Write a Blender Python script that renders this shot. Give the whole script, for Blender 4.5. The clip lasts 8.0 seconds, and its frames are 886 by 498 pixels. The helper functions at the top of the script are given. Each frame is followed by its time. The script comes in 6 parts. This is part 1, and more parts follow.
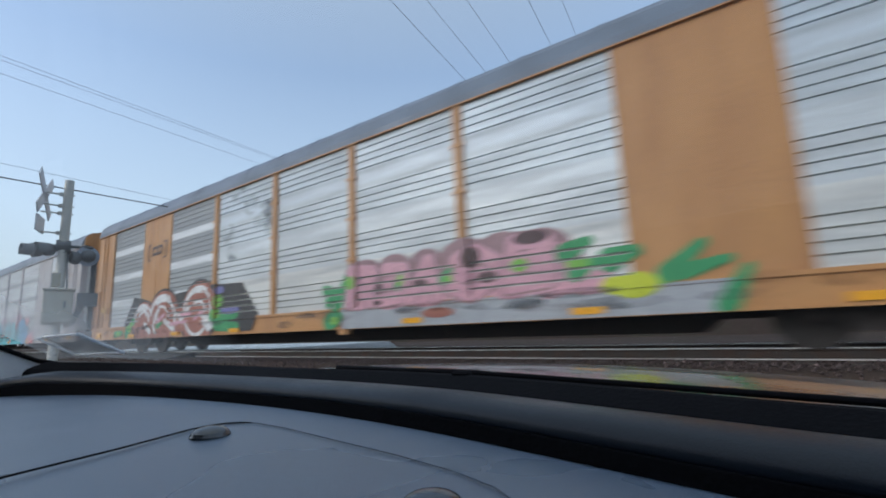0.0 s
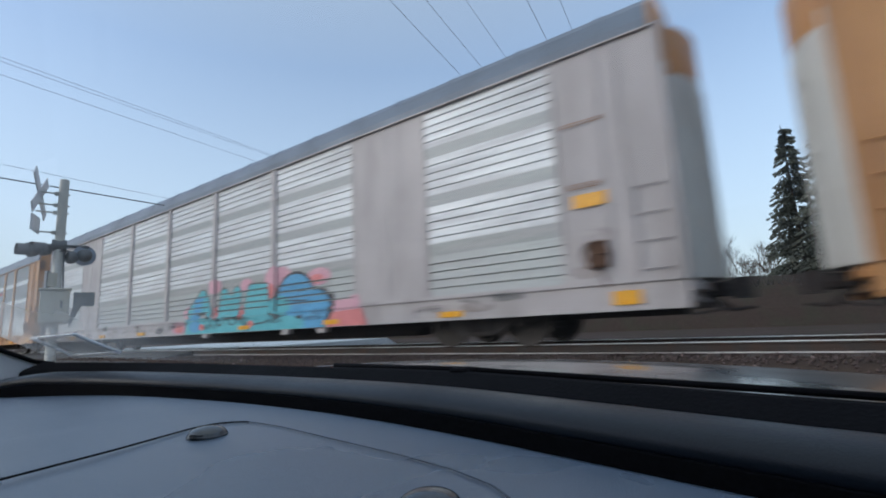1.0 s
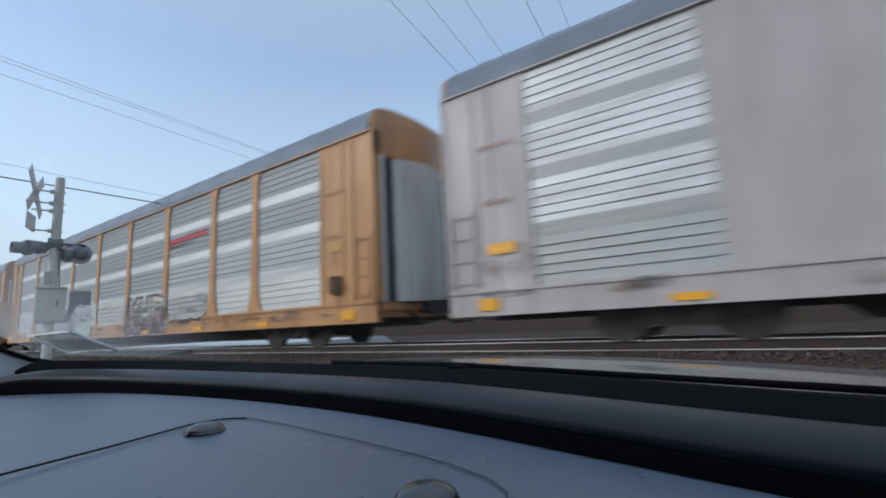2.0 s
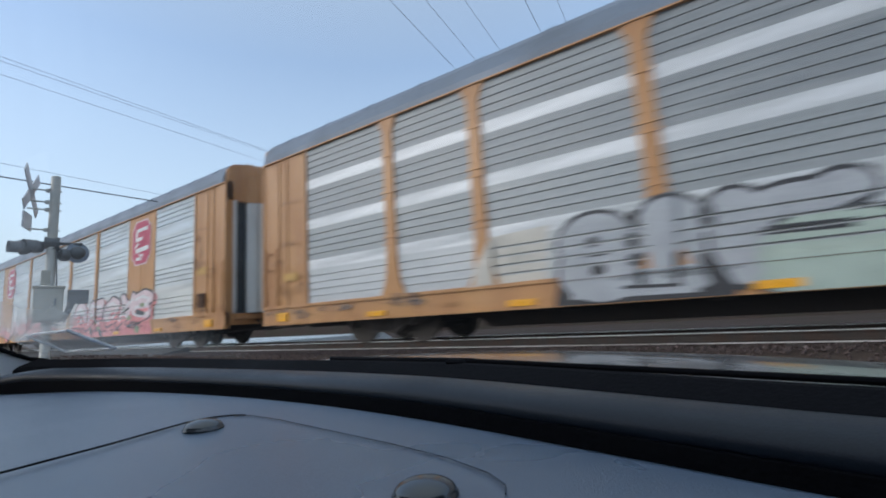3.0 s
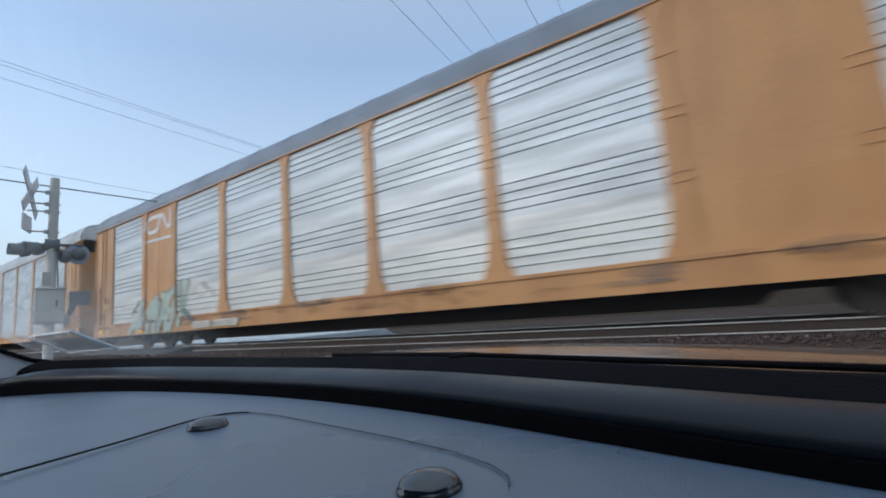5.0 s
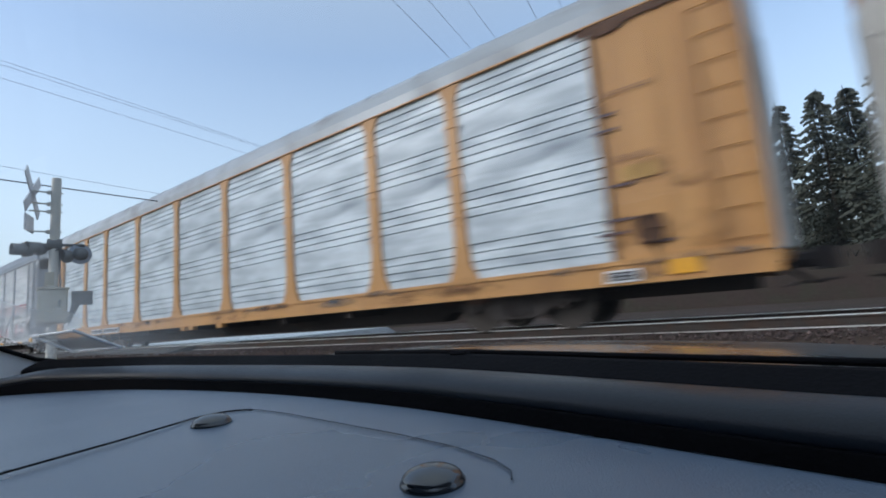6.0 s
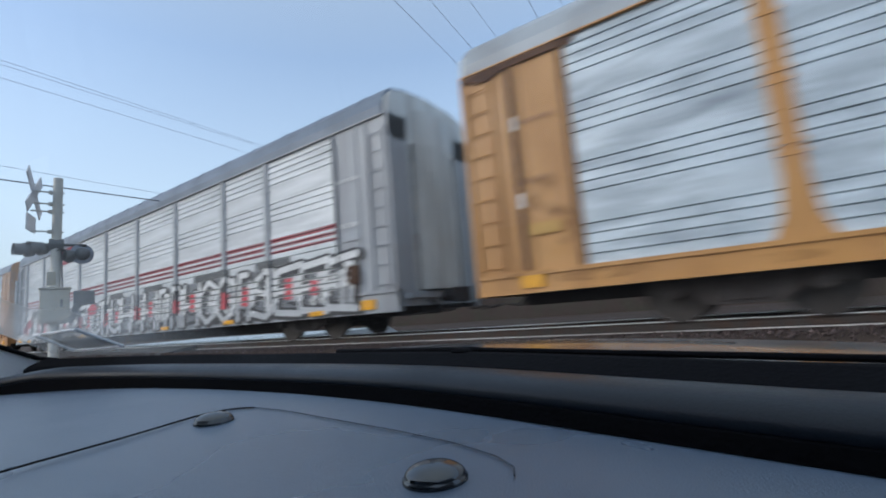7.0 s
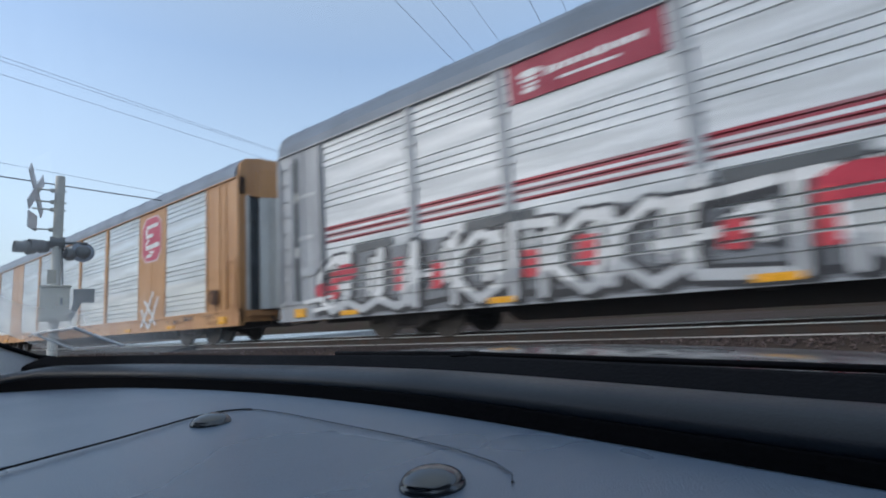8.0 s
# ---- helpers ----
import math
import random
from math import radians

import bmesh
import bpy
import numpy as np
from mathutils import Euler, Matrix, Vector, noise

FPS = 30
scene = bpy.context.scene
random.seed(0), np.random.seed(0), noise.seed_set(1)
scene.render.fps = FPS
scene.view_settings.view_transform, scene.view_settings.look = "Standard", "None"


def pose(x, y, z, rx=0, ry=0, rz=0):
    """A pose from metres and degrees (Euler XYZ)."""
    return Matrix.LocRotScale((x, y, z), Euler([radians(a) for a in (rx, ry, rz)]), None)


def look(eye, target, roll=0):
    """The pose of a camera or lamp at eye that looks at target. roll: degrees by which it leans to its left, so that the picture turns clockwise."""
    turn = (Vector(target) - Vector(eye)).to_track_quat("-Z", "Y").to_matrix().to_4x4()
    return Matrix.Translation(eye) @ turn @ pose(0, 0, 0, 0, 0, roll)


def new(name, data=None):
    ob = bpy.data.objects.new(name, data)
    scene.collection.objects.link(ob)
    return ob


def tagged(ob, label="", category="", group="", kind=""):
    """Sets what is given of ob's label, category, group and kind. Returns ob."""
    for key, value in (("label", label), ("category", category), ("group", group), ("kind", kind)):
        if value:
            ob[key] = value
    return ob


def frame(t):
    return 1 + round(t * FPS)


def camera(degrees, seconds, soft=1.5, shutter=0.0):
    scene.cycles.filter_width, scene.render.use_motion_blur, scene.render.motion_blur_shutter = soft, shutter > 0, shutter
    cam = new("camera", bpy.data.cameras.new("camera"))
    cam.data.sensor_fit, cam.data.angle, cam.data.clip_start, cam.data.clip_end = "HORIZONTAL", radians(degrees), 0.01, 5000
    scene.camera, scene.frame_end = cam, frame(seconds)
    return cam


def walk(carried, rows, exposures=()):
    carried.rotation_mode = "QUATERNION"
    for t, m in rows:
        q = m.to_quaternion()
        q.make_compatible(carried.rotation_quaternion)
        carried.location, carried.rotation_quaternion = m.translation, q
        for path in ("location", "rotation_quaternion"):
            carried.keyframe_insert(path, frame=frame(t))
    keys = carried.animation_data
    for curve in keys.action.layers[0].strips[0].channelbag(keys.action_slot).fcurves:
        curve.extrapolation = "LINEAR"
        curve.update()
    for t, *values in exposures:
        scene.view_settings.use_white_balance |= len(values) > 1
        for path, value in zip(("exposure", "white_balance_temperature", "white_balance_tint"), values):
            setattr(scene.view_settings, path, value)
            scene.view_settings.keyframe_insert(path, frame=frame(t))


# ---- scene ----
cam = camera(86.7, 8.0, soft=1.9, shutter=0.28)
PATH = [
    (0.0, pose(-0.0005, -0.0024, 0.4359, 99.70, 2.19, 36.54)),
    (0.5, pose(-0.0007, -0.0022, 0.4365, 99.52, 2.40, 36.43)),
    (1.0, pose(-0.0007, -0.0003, 0.4370, 99.23, 2.73, 36.34)),
    (2.5, pose(0.0000, -0.0004, 0.4343, 98.78, 2.97, 35.93)),
    (3.0, pose(-0.0005, 0.0008, 0.4342, 98.50, 3.31, 35.90)),
    (3.5, pose(0.0001, 0.0000, 0.4341, 98.41, 3.46, 35.87)),
    (4.0, pose(0.0005, 0.0003, 0.4344, 98.17, 3.83, 35.95)),
    (5.5, pose(0.0000, 0.0000, 0.4332, 97.87, 4.35, 36.14)),
    (6.0, pose(0.0003, -0.0009, 0.4325, 97.74, 4.48, 36.26)),
    (6.5, pose(-0.0007, -0.0004, 0.4314, 97.63, 4.62, 36.34)),
    (7.0, pose(-0.0006, -0.0007, 0.4310, 97.66, 4.57, 36.41)),
    (7.5, pose(-0.0010, -0.0009, 0.4309, 97.84, 4.29, 36.40)),
    (8.0, pose(-0.0012, 0.0003, 0.4315, 98.04, 3.80, 36.37)),
]
walk(cam, PATH, exposures=[(0.0, 0.7, 5950, 10), (1.2, 0.72, 5950, 10), (3.0, 0.82, 5950, 10), (8.0, 0.82, 5900, 10)])

# ---- light: clear sky with the low sun to one side behind the viewer, in haze ----
SUN_AZ = -145.0
world = bpy.data.worlds.new("sky")
scene.world = world
world.use_nodes = True
wn, wl = world.node_tree.nodes, world.node_tree.links
sky = wn.new("ShaderNodeTexSky")
sky.sky_type = "NISHITA"
sky.sun_disc = False
sky.sun_elevation = radians(24.0)
sky.sun_rotation = radians(SUN_AZ)
sky.air_density = 1.0
sky.dust_density = 1.5
sky.ozone_density = 1.2
# pale haze that thickens evenly all round towards the horizon
gen = wn.new("ShaderNodeTexCoord")
sep_w = wn.new("ShaderNodeSeparateXYZ")
wl.new(gen.outputs["Generated"], sep_w.inputs[0])
haze = wn.new("ShaderNodeValToRGB")
for e, (at, v) in zip([haze.color_ramp.elements[0], haze.color_ramp.elements[1], haze.color_ramp.elements.new(0.22), haze.color_ramp.elements.new(0.5)],
                      ((0.0, 0.95), (1.0, 0.16), (0.22, 0.66), (0.5, 0.28))):
    e.position, e.color = at, (v, v, v, 1)
wl.new(sep_w.outputs[2], haze.inputs[0])
veil = wn.new("ShaderNodeMix")
veil.data_type = "RGBA"
veil.inputs[7].default_value = (2.72, 3.04, 3.2, 1)
wl.new(haze.outputs[0], veil.inputs[0])
wl.new(sky.outputs[0], veil.inputs[6])
wl.new(veil.outputs[2], wn["Background"].inputs[0])
wn["Background"].inputs[1].default_value = 0.15
sun = new("sun", bpy.data.lights.new("sun", "SUN"))
sun.data.energy = 0.36
sun.data.angle = radians(20)
sun.data.color = (1.0, 0.93, 0.85)
sun.matrix_world = look((100 * math.sin(radians(SUN_AZ)), 100 * math.cos(radians(SUN_AZ)), 100 * math.tan(radians(24))), (0, 0, 0))


# ---- materials ----
def ramp(nt, fac, stops, constant=False):
    n = nt.nodes.new("ShaderNodeValToRGB")
    n.color_ramp.interpolation = "CONSTANT" if constant else "LINEAR"
    el = n.color_ramp.elements
    while len(el) < len(stops):
        el.new(0.5)
    for e, (p, c) in zip(el, stops):
        e.position, e.color = p, (*c, 1)
    nt.links.new(fac, n.inputs[0])
    return n.outputs[0]


def mixed(nt, fac, a, b, mode="MIX"):
    n = nt.nodes.new("ShaderNodeMix")
    n.data_type, n.blend_type = "RGBA", mode
    for sock, v in ((n.inputs[0], fac), (n.inputs[6], a), (n.inputs[7], b)):
        if isinstance(v, (int, float)):
            sock.default_value = v
        elif isinstance(v, tuple):
            sock.default_value = (*v, 1)
        else:
            nt.links.new(v, sock)
    return n.outputs[2]


def noise_tex(nt, vec, scale, stretch=(1, 1, 1), detail=4.0):
    m = nt.nodes.new("ShaderNodeMapping")
    m.inputs["Scale"].default_value = stretch
    nt.links.new(vec, m.inputs[0])
    n = nt.nodes.new("ShaderNodeTexNoise")
    n.inputs["Scale"].default_value = scale
    n.inputs["Detail"].default_value = detail
    nt.links.new(m.outputs[0], n.inputs["Vector"])
    return n.outputs[0]


def surface(name, base, rough=0.6, metal=0.0, dirt=(0.1, 0.08, 0.06), dirt_amount=0.4, scale=1.5, stretch=(1, 1, 1),
            grain=40.0, bump=0.15, vary=0.0, bands=None, coat=0.0, spec=0.5, buckle=0.0):
    """Painted, cast or worn surface: broad stains, fine grain, relief. bands: stripes by height on the thing."""
    mat = bpy.data.materials.new(name)
    mat.use_nodes = True
    nt = mat.node_tree
    bsdf = nt.nodes["Principled BSDF"]
    tc = nt.nodes.new("ShaderNodeTexCoord")
    vec = tc.outputs["Object"]
    col = base
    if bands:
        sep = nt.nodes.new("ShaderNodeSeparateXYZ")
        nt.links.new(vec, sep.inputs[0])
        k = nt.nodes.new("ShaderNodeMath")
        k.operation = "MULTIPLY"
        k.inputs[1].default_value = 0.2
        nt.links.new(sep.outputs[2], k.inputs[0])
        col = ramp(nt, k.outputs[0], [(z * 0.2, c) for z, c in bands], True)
    if vary:
        oi = nt.nodes.new("ShaderNodeObjectInfo")
        v = ramp(nt, oi.outputs["Random"], [(0, (1 - vary,) * 3), (1, (1 + vary,) * 3)])
        col = mixed(nt, 1.0, col, v, "MULTIPLY")
    broad = noise_tex(nt, vec, scale, stretch)
    mask = ramp(nt, broad, [(0.42, (0, 0, 0)), (0.75, (dirt_amount,) * 3)])
    col = mixed(nt, mask, col, dirt)
    fine = noise_tex(nt, vec, grain, (1, 1, 1), 6.0)
    g = ramp(nt, fine, [(0.25, (0.8,) * 3), (0.75, (1.12,) * 3)])
    col = mixed(nt, 1.0, col, g, "MULTIPLY")
    nt.links.new(col, bsdf.inputs["Base Color"])
    bsdf.inputs["Metallic"].default_value = metal
    r = ramp(nt, broad, [(0.3, (max(rough - 0.1, 0.02),) * 3), (0.8, (min(rough + 0.15, 1),) * 3)])
    nt.links.new(r, bsdf.inputs["Roughness"])
    bsdf.inputs["Specular IOR Level"].default_value = spec
    bsdf.inputs["Coat Weight"].default_value = coat
    if bump:
        b = nt.nodes.new("ShaderNodeBump")
        b.inputs["Strength"].default_value = bump
        b.inputs["Distance"].default_value = 0.01
        nt.links.new(fine, b.inputs["Height"])
        nt.links.new(b.outputs[0], bsdf.inputs["Normal"])
        if buckle:
            w = nt.nodes.new("ShaderNodeBump")
            w.inputs["Strength"].default_value = buckle
            w.inputs["Distance"].default_value = 0.08
            nt.links.new(noise_tex(nt, vec, 1.7, (1, 1, 0.8), 2.0), w.inputs["Height"])
            nt.links.new(w.outputs[0], b.inputs["Normal"])
    return mat


RUST = (0.12, 0.055, 0.03)
M_TAN = surface("tan_orange_paint", (0.5, 0.25, 0.088), 0.5, dirt=(0.28, 0.12, 0.06), dirt_amount=0.5, scale=0.8, stretch=(2, 2, 0.5), vary=0.06, buckle=0.5)
M_YEL = surface("yellow_orange_paint", (0.52, 0.262, 0.075), 0.5, dirt=(0.3, 0.14, 0.06), dirt_amount=0.5, scale=0.8, stretch=(2, 2, 0.5), vary=0.05, buckle=0.5)
M_PALE = surface("pale_grey_paint", (0.46, 0.42, 0.42), 0.5, dirt=(0.25, 0.22, 0.2), dirt_amount=0.5, scale=0.8, stretch=(2, 2, 0.5), vary=0.05, buckle=0.5)
M_GREY = surface("mid_grey_paint", (0.36, 0.375, 0.4), 0.5, dirt=(0.2, 0.19, 0.19), dirt_amount=0.5, scale=0.8, stretch=(2, 2, 0.5), vary=0.05, buckle=0.5)
M_ROOF = surface("weathered_blue_grey_roof", (0.17, 0.205, 0.26), 0.55, 0.12, dirt=(0.11, 0.12, 0.135), dirt_amount=0.5, scale=0.6, stretch=(1, 3, 1), vary=0.05)
M_ROOF_PALE = surface("pale_galvanised_roof", (0.4, 0.43, 0.46), 0.5, 0.12, dirt=(0.2, 0.19, 0.18), dirt_amount=0.7, scale=0.9, stretch=(1, 3, 1))
M_END = surface("galvanised_end", (0.64, 0.64, 0.62), 0.5, 0.05, dirt=(0.3, 0.28, 0.26), dirt_amount=0.6, scale=1.2, stretch=(1, 2, 0.4))
M_DARK = surface("grimy_black_steel", (0.022, 0.017, 0.017), 0.8, dirt=(0.045, 0.031, 0.027), dirt_amount=0.8, scale=3)
M_TRUCK = surface("dusty_cast_truck_steel", (0.07, 0.06, 0.058), 0.8, dirt=(0.04, 0.03, 0.027), dirt_amount=0.8, scale=4)
M_WHEEL = surface("worn_wheel_steel", (0.055, 0.047, 0.044), 0.5, 0.4, dirt=(0.06, 0.05, 0.045), dirt_amount=0.7, scale=6)


def zinc(name, bands=None, base=(0.6, 0.64, 0.655), dirt=(0.36, 0.38, 0.39), amount=0.75, streak=(0.3, 1, 3.4), buckle=0.22):
    return surface(name, base, 0.5, 0.12, dirt=dirt, dirt_amount=amount, scale=1.3, stretch=streak, grain=14, bump=0.1, vary=0.08, bands=bands, buckle=buckle)


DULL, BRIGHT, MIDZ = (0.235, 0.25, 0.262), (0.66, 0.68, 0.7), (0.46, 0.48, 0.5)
# plain panels grow bluer upwards: sky reflection put into the band colours
Z_SKY_TINTED = zinc("zinc_panel", [(0, (0.63, 0.64, 0.62)), (1.79, (0.69, 0.69, 0.66)), (2.02, (0.59, 0.63, 0.65)), (2.8, (0.64, 0.69, 0.72)), (3.03, (0.57, 0.63, 0.67)), (3.82, (0.6, 0.67, 0.73)), (4.05, (0.53, 0.6, 0.66))])
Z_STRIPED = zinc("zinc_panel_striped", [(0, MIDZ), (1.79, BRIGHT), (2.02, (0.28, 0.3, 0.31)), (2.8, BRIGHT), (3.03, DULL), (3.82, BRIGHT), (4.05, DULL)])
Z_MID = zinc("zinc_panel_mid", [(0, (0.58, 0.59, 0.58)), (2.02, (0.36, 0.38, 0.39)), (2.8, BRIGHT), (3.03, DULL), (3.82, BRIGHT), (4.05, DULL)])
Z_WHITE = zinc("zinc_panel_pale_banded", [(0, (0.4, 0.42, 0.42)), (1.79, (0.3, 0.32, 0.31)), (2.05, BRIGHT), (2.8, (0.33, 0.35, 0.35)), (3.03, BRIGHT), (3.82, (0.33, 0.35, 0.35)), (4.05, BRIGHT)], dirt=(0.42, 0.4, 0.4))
Z_BLUE = zinc("zinc_panel_streaked", base=(0.55, 0.62, 0.675), dirt=(0.25, 0.29, 0.33), amount=0.95, streak=(0.45, 1, 2.2), buckle=0.4)
RED = (0.3, 0.012, 0.03)
Z_RED = zinc("zinc_panel_red_striped", [(0, BRIGHT), (2.3, RED), (2.38, BRIGHT), (2.44, RED), (2.52, BRIGHT), (2.58, RED), (2.7, BRIGHT)])


def paint(name, c, rough=0.55):
    return surface(name, c, rough, dirt=tuple(0.6 * v for v in c), dirt_amount=0.5, scale=2.5, grain=25, bump=0.05)


M_PINK, M_GREEN, M_TEAL = paint("pink_spray", (0.66, 0.36, 0.43)), paint("green_spray", (0.05, 0.32, 0.12)), paint("teal_spray", (0.12, 0.48, 0.55))
M_BLACK, M_WHITE, M_REDP = paint("black_spray", (0.03, 0.03, 0.035)), paint("white_paint", (0.75, 0.75, 0.75)), paint("red_paint", (0.5, 0.03, 0.06))
M_BRICK, M_LIME, M_SALMON = paint("brick_red_spray", (0.36, 0.13, 0.09)), paint("lime_spray", (0.55, 0.62, 0.03)), paint("salmon_spray", (0.7, 0.22, 0.22))
M_SILVER, M_MAROON, M_SAGE = paint("silver_spray", (0.4, 0.42, 0.45)), paint("maroon_spray", (0.09, 0.05, 0.055)), paint("sage_spray", (0.4, 0.48, 0.42))
M_AMBER, M_CRIMSON = paint("amber_reflector", (0.85, 0.4, 0.01), 0.3), paint("crimson_paint", (0.32, 0.015, 0.045))


def grime(name, c, most):
    """Blotchy film that thins out to bare paint."""
    mat = surface(name, c, 0.8, dirt=tuple(0.7 * v for v in c), scale=5, bump=0)
    nt = mat.node_tree
    tc = nt.nodes.new("ShaderNodeTexCoord")
    a = ramp(nt, noise_tex(nt, tc.outputs["Object"], 3.2, (0.6, 1, 1.2), 8.0), [(0.42, (0, 0, 0)), (0.75, (most,) * 3)])
    nt.links.new(a, nt.nodes["Principled BSDF"].inputs["Alpha"])
    return mat


M_SOOT, M_RUSTY = grime("soot_film", (0.14, 0.15, 0.16), 0.7), grime("rust_film", (0.18, 0.075, 0.032), 0.4)


# ---- mesh helpers ----
def box(bm, x0, x1, y0, y1, z0, z1):
    v = [bm.verts.new((x, y, z)) for x in (x0, x1) for y in (y0, y1) for z in (z0, z1)]
    for q in ((0, 1, 3, 2), (4, 6, 7, 5), (0, 4, 5, 1), (2, 3, 7, 6), (0, 2, 6, 4), (1, 5, 7, 3)):
        bm.faces.new([v[i] for i in q])


def slab(bm, pts, axis, a, b):
    """A flat outline pushed from a to b along an axis; pts are the other two coordinates in order."""
    def at(p, h):
        return {"x": (h, p[0], p[1]), "y": (p[0], h, p[1]), "z": (p[0], p[1], h)}[axis]
    lo, hi = [bm.verts.new(at(p, a)) for p in pts], [bm.verts.new(at(p, b)) for p in pts]
    n = len(pts)
    bm.faces.new(lo), bm.faces.new(hi[::-1])
    for i in range(n):
        bm.faces.new((lo[i], hi[i], hi[(i + 1) % n], lo[(i + 1) % n]))


def sheet(bm, pts, axis, a, b, n=1):
    """An open profile swept from a to b."""
    def at(p, h):
        return {"x": (h, p[0], p[1]), "y": (p[0], h, p[1]), "z": (p[0], p[1], h)}[axis]
    rows = [[bm.verts.new(at(p, a + (b - a) * k / n)) for p in pts] for k in range(n + 1)]
    for r, s in zip(rows, rows[1:]):
        for i in range(len(pts) - 1):
            bm.faces.new((r[i], r[i + 1], s[i + 1], s[i]))


def rod(bm, p, q, r, n=8, r2=None):
    p, q = Vector(p), Vector(q)
    turn = (q - p).to_track_quat("Z", "Y").to_matrix()
    r2 = r if r2 is None else r2
    lo = [bm.verts.new(p + turn @ Vector((r * math.cos(6.2832 * i / n), r * math.sin(6.2832 * i / n), 0))) for i in range(n)]
    hi = [bm.verts.new(q + turn @ Vector((r2 * math.cos(6.2832 * i / n), r2 * math.sin(6.2832 * i / n), 0))) for i in range(n)]
    bm.faces.new(lo[::-1]), bm.faces.new(hi)
    for i in range(n):
        bm.faces.new((lo[i], lo[(i + 1) % n], hi[(i + 1) % n], hi[i]))


def lathe(bm, prof, axis, at, n=20):
    """Turned body: prof is (radius, height along the axis)."""
    rings = []
    for r, h in prof:
        ring = []
        for i in range(n):
            c, s = r * math.cos(6.2832 * i / n), r * math.sin(6.2832 * i / n)
            p = {"x": (h, c, s), "y": (c, h, s), "z": (c, s, h)}[axis]
            ring.append(bm.verts.new(Vector(at) + Vector(p)))
        rings.append(ring)
    for a, b in zip(rings, rings[1:]):
        for i in range(n):
            bm.faces.new((a[i], a[(i + 1) % n], b[(i + 1) % n], b[i]))
    bm.faces.new(rings[0]), bm.faces.new(rings[-1])


def mesh_of(bm, name, material, smooth=False):
    bmesh.ops.recalc_face_normals(bm, faces=bm.faces)
    me = bpy.data.meshes.new(name)
    bm.to_mesh(me)
    bm.free()
    me.materials.append(material)
    if smooth:
        for p in me.polygons:
            p.use_smooth = True
    return me


def part(name, bm, material, parent, label="", smooth=False):
    me = bm if isinstance(bm, bpy.types.Mesh) else mesh_of(bm, name, material, smooth)
    ob = new(name, me)
    ob.parent = parent
    if label:
        tagged(ob, label)
    return ob


def thing(name, label, category, group="", kind="", m=None):
    ob = tagged(new(name), label, category, group, kind)
    if m is not None:
        ob.matrix_world = m
    return ob


def solid(name, bm, material, label, category, group="", kind="", smooth=False):
    return tagged(new(name, mesh_of(bm, name, material, smooth)), label, category, group, kind)


# ---- ground, track ----
FACE = 7.384          # the train's near side
SPEED = 24.75
GROUND = -0.72
RAIL_Y = (FACE + 0.83, FACE + 2.265)


def ground_height(x, y):
    c = (RAIL_Y[0] + RAIL_Y[1]) / 2
    d = abs(y - c)
    bed = -0.16 if d < 2.0 else max(GROUND, -0.16 - (d - 2.0) * 0.27)
    far = -0.45 if y > c else GROUND
    return max(bed, far)


def build_ground():
    mat = surface("brown_earth", (0.078, 0.054, 0.045), 0.9, dirt=(0.06, 0.058, 0.04), dirt_amount=0.7, scale=0.35, grain=18, bump=0.6, spec=0.06)
    bm = bmesh.new()
    c = sum(RAIL_Y) / 2
    ys = [-3000, -200, -20, 0, 3, 5] + [c - 4.2 + 0.35 * i for i in range(24)] + [c + 5, 30, 60, 200, 3000]
    xs = [-3000, -300, -80] + [-60 + 2.5 * i for i in range(37)] + [50, 200, 3000]
    grid = [[bm.verts.new((x, y, ground_height(x, y) - 0.03)) for y in ys] for x in xs]
    for a, b in zip(grid, grid[1:]):
        for i in range(len(ys) - 1):
            bm.faces.new((a[i], b[i], b[i + 1], a[i + 1]))
    solid("ground", bm, mat, "brown dry earth beside the railway", "ground", kind="structure", smooth=True)


